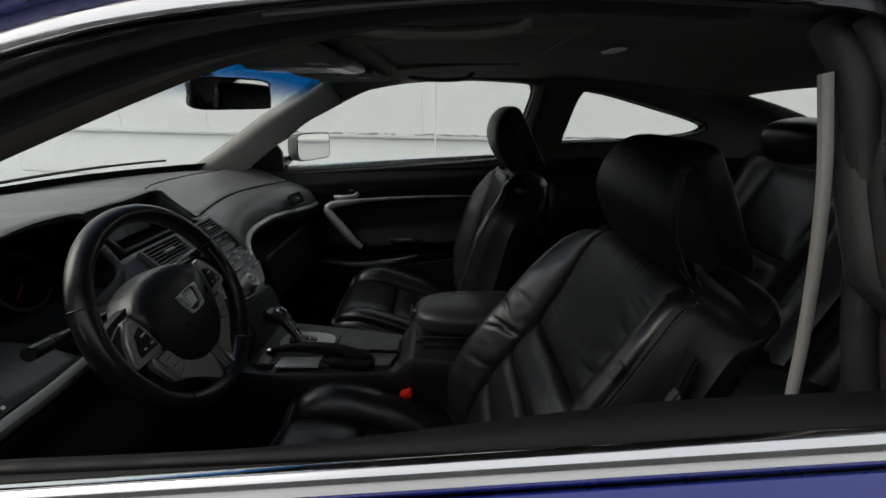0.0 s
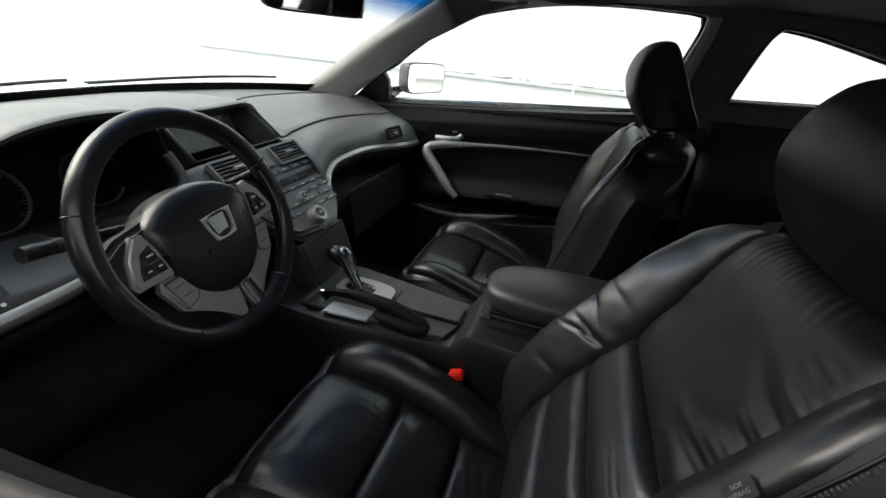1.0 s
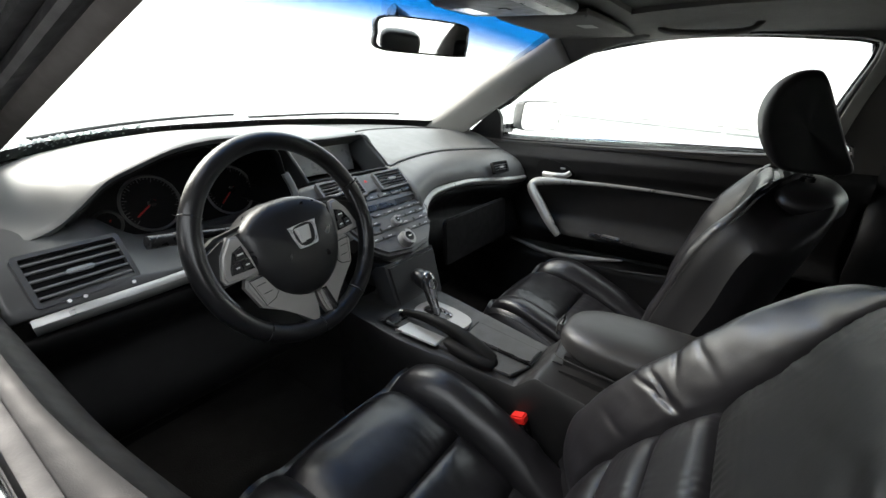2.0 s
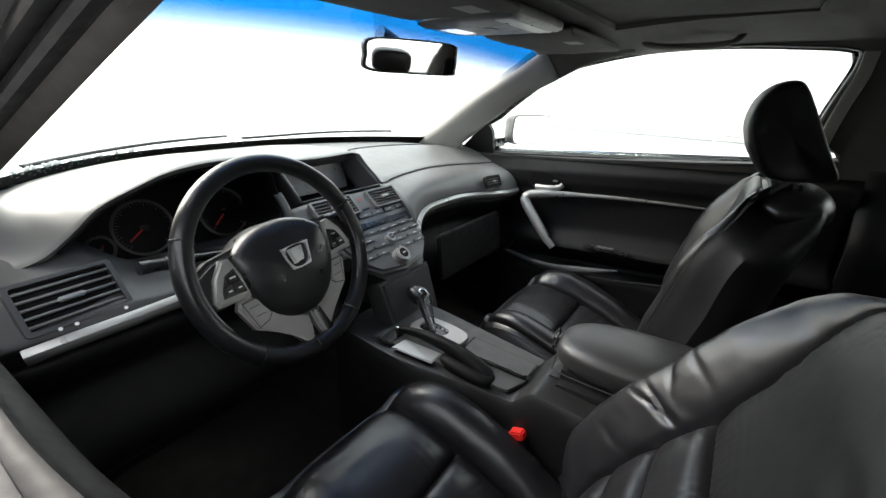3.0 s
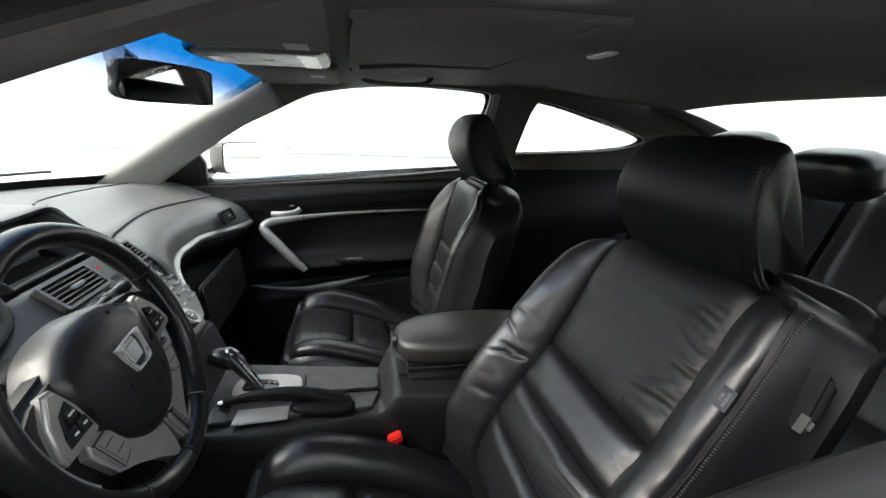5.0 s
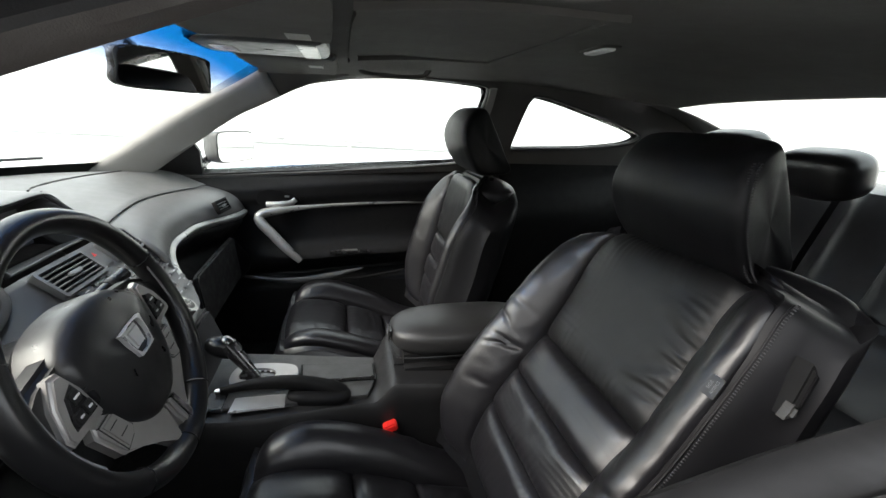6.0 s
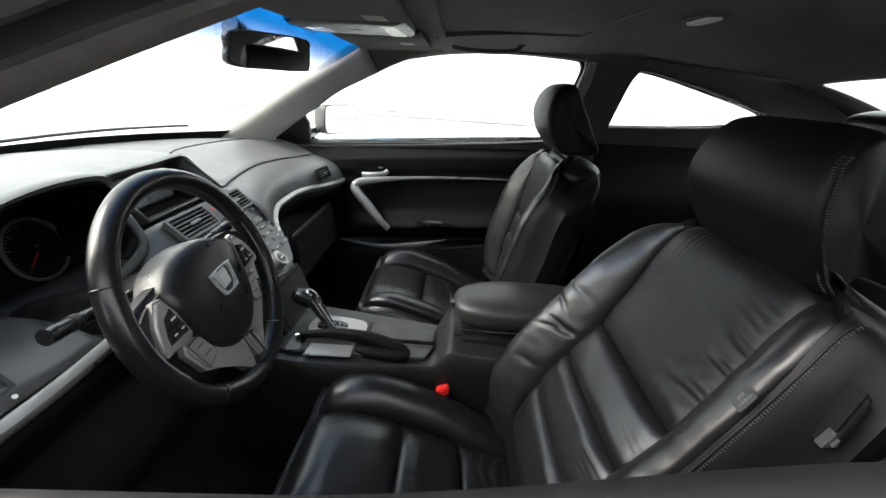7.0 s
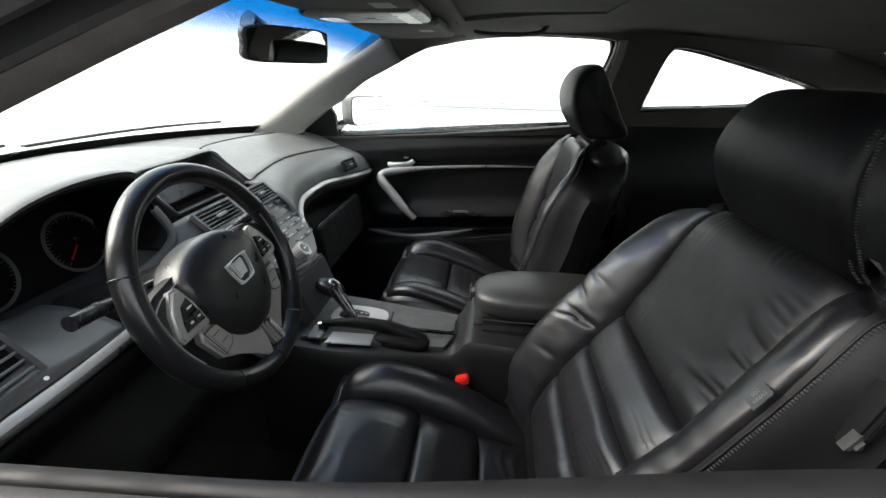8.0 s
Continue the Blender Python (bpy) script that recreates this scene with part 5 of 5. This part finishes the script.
# ---- rear-view mirror ----
MB = arr(-0.439, 0.112, 1.230)
MN = arr(0.94, -0.33, -0.078)
MN /= np.linalg.norm(MN)
MX = np.cross((0, 0, 1), MN)
MX /= np.linalg.norm(MX)
MY = np.cross(MN, MX)
MC = MB + MX * -0.117 + MY * 0.028
mir = thing("rear_view_mirror", MC, "black framed rear-view mirror hanging before the windshield", "mirror")
outm = loop_pts([(-0.112, -0.030), (-0.120, 0.0), (-0.108, 0.030), (0.0, 0.036), (0.108, 0.033), (0.119, 0.010), (0.118, -0.024), (0.105, -0.033), (0.0, -0.034)], 5)
rows = [[MC + MX * x * k + MY * y * k + MN * d for x, y in outm] for k, d in ((0.93, 0.0), (0.985, 0.001), (1.0, -0.005), (0.98, -0.012), (0.86, -0.020), (0.6, -0.024), (0.05, -0.025))]
part("housing", grid_bm(rows, wrap=True, cap=True), SATIN, mir)
part("mirror_glass", slab([(x * 0.925, y * 0.89) for x, y in outm], MC + MN * 0.0015, MX, MY, 0.003), MIRROR, mir, "mirror glass")
part("mount", tube(spline([MC - MN * 0.03, MC - MN * 0.055 + arr(0, 0, 0.02), arr(-0.545, -0.03, 1.302)], 14), 0.013, 12, scale=np.linspace(0.8, 1.6, 14)), SATIN, mir, "black mirror mount on the glass")

# ---- overhead: visors, console, lamps, sunroof ----
def visor(y0, y1, ty, label):
    z = 1.318
    v = thing("sun_visor", (-0.28, (y0 + y1) / 2, z), label, "sun visor", "sun visors")
    pts = loop_pts([(-0.40, y0 + 0.02), (-0.41, (y0 + y1) / 2), (-0.40, y1 - 0.02), (-0.37, y1), (-0.21, y1 - 0.005), (-0.185, y1 - 0.03), (-0.18, y0 + 0.03), (-0.205, y0 + 0.005), (-0.37, y0)], 4)
    part("visor_panel", holed_flat(pts, z, 0.016), HEADLINER, v)
    part("visor_label", slab(rect(0.036, 0.060, 0.002), (-0.235, ty, z - 0.0098), (1, 0, 0), (0, -1, 0), 0.001), PILLAR, v, "pale printed label")
    part("visor_rod", tube(np.array([(-0.40, y0 + 0.03, z), (-0.40, y1 - 0.03, z)]), 0.006, 10), HEADLINER, v)
    return v


def holed_flat(pts, z, t):
    """A flat rounded cushion with the outline pts, t thick."""
    p = np.array(pts)
    c = p.mean(0)
    return grid_bm([[(*(c + (q - c) * k), z + dz) for q in p] for k, dz in ((0.02, t * 0.55), (0.7, t * 0.55), (0.93, t * 0.5), (0.985, t * 0.3), (1.0, 0), (0.985, -t * 0.35), (0.93, -t * 0.55), (0.7, -t * 0.6), (0.02, -t * 0.6))], wrap=True, cap=True)


visor(-0.63, -0.10, -0.165, "grey cloth driver sun visor folded up, with a pale label")
visor(0.16, 0.63, 0.32, "grey cloth passenger sun visor folded up, with a pale label")
ohc = thing("overhead_console", (-0.28, 0.03, 1.32), "grey overhead console with clear map lamps", "overhead console")
pts = loop_pts([(-0.43, -0.05), (-0.44, 0.03), (-0.43, 0.11), (-0.36, 0.135), (-0.22, 0.135), (-0.195, 0.12), (-0.195, -0.07), (-0.22, -0.085), (-0.36, -0.08)], 4)
part("console_shell", holed_flat(pts, 1.322, 0.022), GREY, ohc)
part("map_lamp", slab(rect(0.045, 0.085, 0.006), (-0.385, 0.035, 1.3075), (1, 0, 0), (0, -1, 0), 0.004, 0.0015), CHROME, ohc, "clear map lamp lens")
part("map_lamp", slab(rect(0.035, 0.19, 0.006), (-0.23, 0.025, 1.3075), (1, 0, 0), (0, -1, 0), 0.004, 0.0015), SILVER, ohc, "silver switch bar")
part("switch", slab(rect(0.02, 0.03, 0.003), (-0.305, 0.03, 1.3075), (1, 0, 0), (0, -1, 0), 0.004, 0.0015), SATIN, ohc)

sun_r = thing("sunroof_shade", (0.05, 0, 1.345), "grey cloth sunroof shade in a moulded frame", "sunroof")
fr_o = loop_pts([(-0.15, -0.28), (-0.155, 0.0), (-0.15, 0.28), (-0.12, 0.31), (0.20, 0.31), (0.235, 0.28), (0.24, 0.0), (0.235, -0.28), (0.20, -0.31), (-0.12, -0.31)], 4)
fr_i = [(0.045 + (x - 0.045) * 0.90, y * 0.92) for x, y in fr_o]
part("frame", holed(fr_o, [fr_i], lambda x, y, i: (x, y, float(headliner_z(x, y)) - 0.010 + i), 0.014), HEADLINER, sun_r)
part("shade_panel", holed_flat(fr_i, 1.347, 0.004), HEADLINER, sun_r)
dome = thing("dome_lamp", (0.378, 0, 1.34), "flat dome lamp with a pale lens in the roof lining", "ceiling lamp")
zc = float(headliner_z(0.378, 0))
part("lamp_frame", slab(rect(0.05, 0.12, 0.02), (0.378, 0, zc - 0.004), (1, 0, 0), (0, -1, 0), 0.008, 0.002), HEADLINER, dome)
part("lens", slab(rect(0.032, 0.095, 0.014), (0.378, 0, zc - 0.008), (1, 0, 0), (0, -1, 0), 0.006, 0.002), WHITE, dome, "white plastic lens")
for side in (1, -1):
    gh = thing("grab_handle", (0, side * 0.5, 1.33), "grey moulded grab handle above the door", "grab handle", "grab handles")
    y = side * 0.52
    part("grip", sweep(spline([(-0.12, y + side * 0.01, 1.338), (-0.10, y, 1.318), (0.0, y - side * 0.004, 1.312), (0.08, y, 1.318), (0.10, y + side * 0.01, 1.338)], 24), oval(0.012, 0.007, 12), up=(0, 0, 1)), HEADLINER, gh)

# ---- doors ----
def belt_z(x, side=-1):
    """Height of the window sill."""
    return (0.984 if side < 0 else 1.004) + 0.053 * x


def door_y(x, z, side=-1):
    """Half-width of the door's inner face."""
    d = z - belt_z(x, side)
    roll = 0.022 if side > 0 else 0.004
    y = 0.745 + (0 if side > 0 else 0.012 - 0.036 * ease(-0.2, 0.25, x)) + 0.020 * ease(-0.03, 0.0, d) - roll * ease(-0.02, -0.06, d) + 0.012 * ease(-0.09, -0.125, d)
    y -= 0.052 * bump(d, -0.320, 0.034) * ease(-0.62, -0.30, x)
    y -= 0.030 * ease(-0.38, -0.44, d)
    y += 0.030 * bump(d, -0.40, 0.022)
    return y


for side, who in ((1, "passenger"), (-1, "driver")):
    door = thing("car_door", (0, side * 0.78, 0.35), "black " + who + " door with a silver pull strip", "car door", "doors")
    rows = []
    for d in np.r_[np.linspace(-0.62, -0.13, 44), np.linspace(-0.125, 0.0, 22)]:
        rows.append([arr(x, side * door_y(x, belt_z(x, side) + d, side), belt_z(x, side) + d) for x in np.linspace(-0.98, 0.44, 70)])
    rows.append([arr(x, side * 0.785, belt_z(x, side) + 0.001) for x in np.linspace(-0.98, 0.44, 70)])
    thicken(part("door_panel", grid_bm(rows), DOOR, door), 0.008, -side)
    m = arr(1, side, 1)
    pull = spline([arr(-0.338, 0.648, 0.668) * m, arr(-0.375, 0.652, 0.705) * m, arr(-0.430, 0.668, 0.765) * m, arr(-0.472, 0.682, 0.812) * m, arr(-0.470, 0.692, 0.834) * m, arr(-0.42, 0.700, 0.846) * m, arr(-0.28, 0.714, 0.859) * m, arr(-0.10, 0.724, 0.867) * m, arr(0.10, 0.733, 0.869) * m, arr(0.22, 0.738, 0.866) * m], 80)
    w = np.interp(np.linspace(0, 1, 80), (0, 0.08, 0.22, 0.30, 0.45, 0.8, 1.0), (0.9, 1.35, 1.45, 1.25, 0.55, 0.36, 0.10))
    part("pull_strip", sweep(pull, oval(0.012, 0.012, 12, 2.6), up=(0, side, 0.1), scale=w), SILVER, door, "silver painted door pull")
    c = arr(-0.405, 0.722, 0.884) * m
    # flat near-black plate: the shade of the handle's hollow as colour
    cup = part("handle_cup_shade", slab([(side * x * 1.5, y * 1.5) for x, y in loop_pts([(-0.05, -0.012), (-0.045, 0.020), (0.0, 0.022), (0.040, 0.008), (0.045, -0.010), (0.0, -0.016)], 4)], c, (side, 0, 0), (0, 0, 1), 0.01, 0.002), DIAL_SHADE, door)
    part("door_handle", sweep(spline([c + arr(-0.046, -0.006 * side, -0.017), c + arr(0.0, -0.015 * side, -0.015), c + arr(0.040, -0.012 * side, -0.010), c + arr(0.056, -0.008 * side, 0.002)], 20), oval(0.008, 0.010, 10), up=(0, 0, 1)), SILVER, door, "silver inner door handle")
    part("lock_knob", box(c + arr(0.026, -0.006 * side, 0.012), (0.018, 0.008, 0.006), 0.002), SILVER, door)
    # armrest switch plate, pocket lip and mirror corner
    part("switch_plate", box(arr(-0.16, 0.668, 0.692) * m, (0.15, 0.030, 0.010), 0.004), SATIN, door)
    part("window_switch", box(arr(-0.16, 0.664, 0.699) * m, (0.06, 0.018, 0.008), 0.003), GREY, door)
    lipp = spline([arr(-0.56, 0.700, 0.600) * m, arr(-0.40, 0.690, 0.578) * m, arr(-0.26, 0.682, 0.588) * m, arr(-0.11, 0.680, 0.622) * m], 30)
    part("pocket_lip", sweep(lipp, oval(0.007, 0.010, 10), up=(0, 0, 1), scale=np.r_[np.linspace(0.5, 1.5, 20), np.linspace(1.5, 0.3, 10)]), GREY, door)
    lipp = spline([arr(-0.40, 0.700, 0.560) * m, arr(-0.15, 0.695, 0.575) * m, arr(0.10, 0.690, 0.612) * m], 30)
    part("pocket_rib", sweep(lipp, oval(0.004, 0.004, 8), up=(0, 0, 1)), PLASTIC, door)
    if side < 0:
        for o in door.children:
            if o.name.split(".")[0] != "door_panel":
                o.location.y -= 0.075
    tri = [(-0.835, 0.955), (-0.665, 0.955), (-0.655, 1.05), (-0.668, 1.078), (-0.74, 1.035)]
    bm = holed(tri, [], lambda x, z, i: on_side(x, z, side, 0.018 - i), 0.02)
    part("mirror_corner", bm, PLASTIC, door, "black mirror corner trim")
    # weather strip, bright strip and painted skin outside
    xs = np.linspace(-0.95, 0.42, 40)
    part("belt_seal", sweep(np.array([(x, side * 0.789, belt_z(x, side) - 0.001) for x in xs]), oval(0.009, 0.005, 8)), RUBBER, door)
    part("chrome_strip", sweep(np.array([(x, side * 0.808, belt_z(x, side) + 0.006 + (0.004 + 0.030 * x if side < 0 else 0)) for x in np.linspace(-0.95, 1.1, 40)]), oval(0.010, 0.014, 14, 2.6)), CHROME, door, "bright strip along the window sill")
    rows = []
    for v in np.linspace(0, 1, 14):
        rows.append([(x, side * (0.823 + 0.085 * math.sin(v * 1.9)), belt_z(x, side) + (0.002 + 0.030 * x if side < 0 else -0.030) - 0.55 * v) for x in np.linspace(-1.3, 1.7, 40)])
    thicken(part("door_skin", grid_bm(rows), PAINT, door, "glossy blue painted outer skin"), 0.006, side)

    # outside mirror
    om = thing("door_mirror", (-0.60, side * 0.93, 1.04), "dark grey door mirror with pale reflecting glass", "door mirror", "door mirrors")
    oc = arr(-0.585, side * 0.950, 1.052)
    oN = arr(0.86, -side * 0.50, 0.03)
    oN /= np.linalg.norm(oN)
    oX = np.cross((0, 0, 1), oN)
    oX /= np.linalg.norm(oX)
    oY = np.cross(oN, oX)
    om_o = loop_pts([(-0.095, -0.052), (-0.098, 0.030), (-0.08, 0.056), (0.0, 0.058), (0.085, 0.054), (0.098, 0.030), (0.090, -0.040), (0.07, -0.056), (0.0, -0.058)], 4)
    part("shell", grid_bm([[oc + oX * x * k + oY * y * k + oN * d for x, y in om_o] for k, d in ((0.94, 0.0), (1.0, 0.002), (1.02, -0.02), (0.95, -0.06), (0.7, -0.09), (0.05, -0.10))], wrap=True, cap=True), SHELL, om)
    part("reflecting_glass", slab([(x * 0.95, y * 0.93) for x, y in om_o], oc + oN * 0.004, oX, oY, 0.003), MIRROR, om, "mirror glass")
    part("mirror_foot", box(arr(-0.70, side * 0.835, 1.000), (0.07, 0.13, 0.035), 0.012), SATIN, om)

for side in (1, -1):
    rows = [[arr(x, side * (0.752 - 0.05 * ease(0.95, 0.80, z) + 0.0 * x), z + 0.10 * (x - 0.44) * ease(0.7, 1.0, z) * 0.9) for x in np.linspace(0.44, 1.75, 30)] for z in np.linspace(0.36, 1.045, 22)]
    tagged(thicken(part("quarter_trim", grid_bm(rows), DOOR), 0.02, -side), "black rear quarter trim panel", "trim panel", kind="structure")
# B-pillar trims: grey mouldings, and a black seal round the open driver's window
for side, pts, w in ((1, [(0.352, 0.615, 1.300), (0.352, 0.645, 1.250), (0.340, 0.668, 1.190), (0.328, 0.692, 1.11), (0.320, 0.718, 1.03)], 0.014), (-1, [(0.302, 0.675, 1.262), (0.317, 0.682, 1.187), (0.331, 0.682, 1.112), (0.342, 0.682, 1.030), (0.346, 0.684, 0.965)], 0.0052)):
    p = spline([(x, side * y, z) for x, y, z in pts], 24)
    tagged(part("pillar_trim", sweep(p, oval(w, 0.004, 12, 3), up=(0, side, 0.2)), PILLAR), "grey door pillar trim", "pillar trim", kind="structure")
for k, (dx, dy, w) in enumerate(((0.024, 0.008, 0.012), (0.046, 0.020, 0.014), (0.072, 0.034, 0.012))):
    p = spline([(x + dx, -(y + dy), z) for x, y, z in ((0.285, 0.645, 1.300), (0.302, 0.672, 1.250), (0.318, 0.684, 1.187), (0.333, 0.690, 1.112), (0.350, 0.700, 1.020), (0.375, 0.715, 0.93))], 24)
    tagged(part("door_sash", sweep(p, oval(w, 0.012, 12, 2.4), up=(0, -1, 0.2)), RUBBER), "black rubber seal on the door pillar", "door seal", kind="structure")
# ---- cowl and wipers outside the windshield ----
cowl = part("cowl", grid_bm([[(cowl_x(y) - 0.02 - 0.16 * v, y * (1 + 0.12 * v), 0.985 - 0.012 * v + 0.01 * math.sin(v * 3)) for y in np.linspace(-0.74, 0.74, 40)] for v in np.linspace(0, 1, 6)]), SATIN)
tagged(thicken(cowl, 0.01), "black plastic cowl below the windshield", "cowl", kind="structure")
for y0, y1 in ((-0.56, -0.02), (0.05, 0.56)):
    wp = thing("wiper", (-1.2, (y0 + y1) / 2, 0.98), "black windshield wiper lying along the cowl", "wiper", "wipers")
    path = [shield(y / 0.745, 0.012 + 0.03 * ease(y0, y1, y), 0.016) for y in np.linspace(y0, y1, 16)]
    part("blade", sweep(np.array(path), oval(0.003, 0.004, 8), up=(0, 0, 1)), RUBBER, wp)
    part("wiper_arm", sweep(np.array([shield(y / 0.745, 0.000 + 0.03 * ease(y0, y1, y), 0.022) for y in np.linspace(y0, (y0 + y1) / 2 + 0.12, 12)]), oval(0.004, 0.003, 8), up=(0, 0, 1)), GREY, wp)

# floor mat and pedals under the dashboard
fm = part("floor_mat", slab(rect(0.55, 0.44, 0.05), (-0.62, -0.40, 0.325), (1, 0, 0), (0, 1, 0), 0.012, 0.004), CARPET)
tagged(fm, "black carpet mat in the driver footwell", "floor mat")
pd = thing("pedals", (-0.9, -0.33, 0.42), "black rubber pedals in the driver footwell", "pedal")
for y, w in ((-0.34, 0.10), (-0.22, 0.05)):
    part("pedal_pad", box((-0.90, y, 0.46), (0.02, w, 0.07), 0.006, Matrix.Rotation(radians(-30), 4, "Y")), RUBBER, pd)
    part("pedal_arm", tube(np.array([(-0.91, y, 0.48), (-0.99, y, 0.66)]), 0.009, 10, up=(0, 1, 0)), SATIN, pd)

# frozen crumbs along the foot of the windshield
random.seed(11)
bm = bmesh.new()
for k in range(260):
    y = random.uniform(-0.72, -0.30) if k < 220 else random.uniform(-0.30, 0.1)
    q = shield(y / 0.745, random.uniform(-0.03, 0.025) * (1 if k < 220 else 0.4), 0.008)
    bmesh.ops.create_icosphere(bm, subdivisions=1, radius=random.uniform(0.002, 0.005), matrix=Matrix.Translation(q))
tagged(part("frost_crumbs", bm, FROST, smooth=0), "white frozen crumbs along the windshield foot", "frost", kind="stuff")
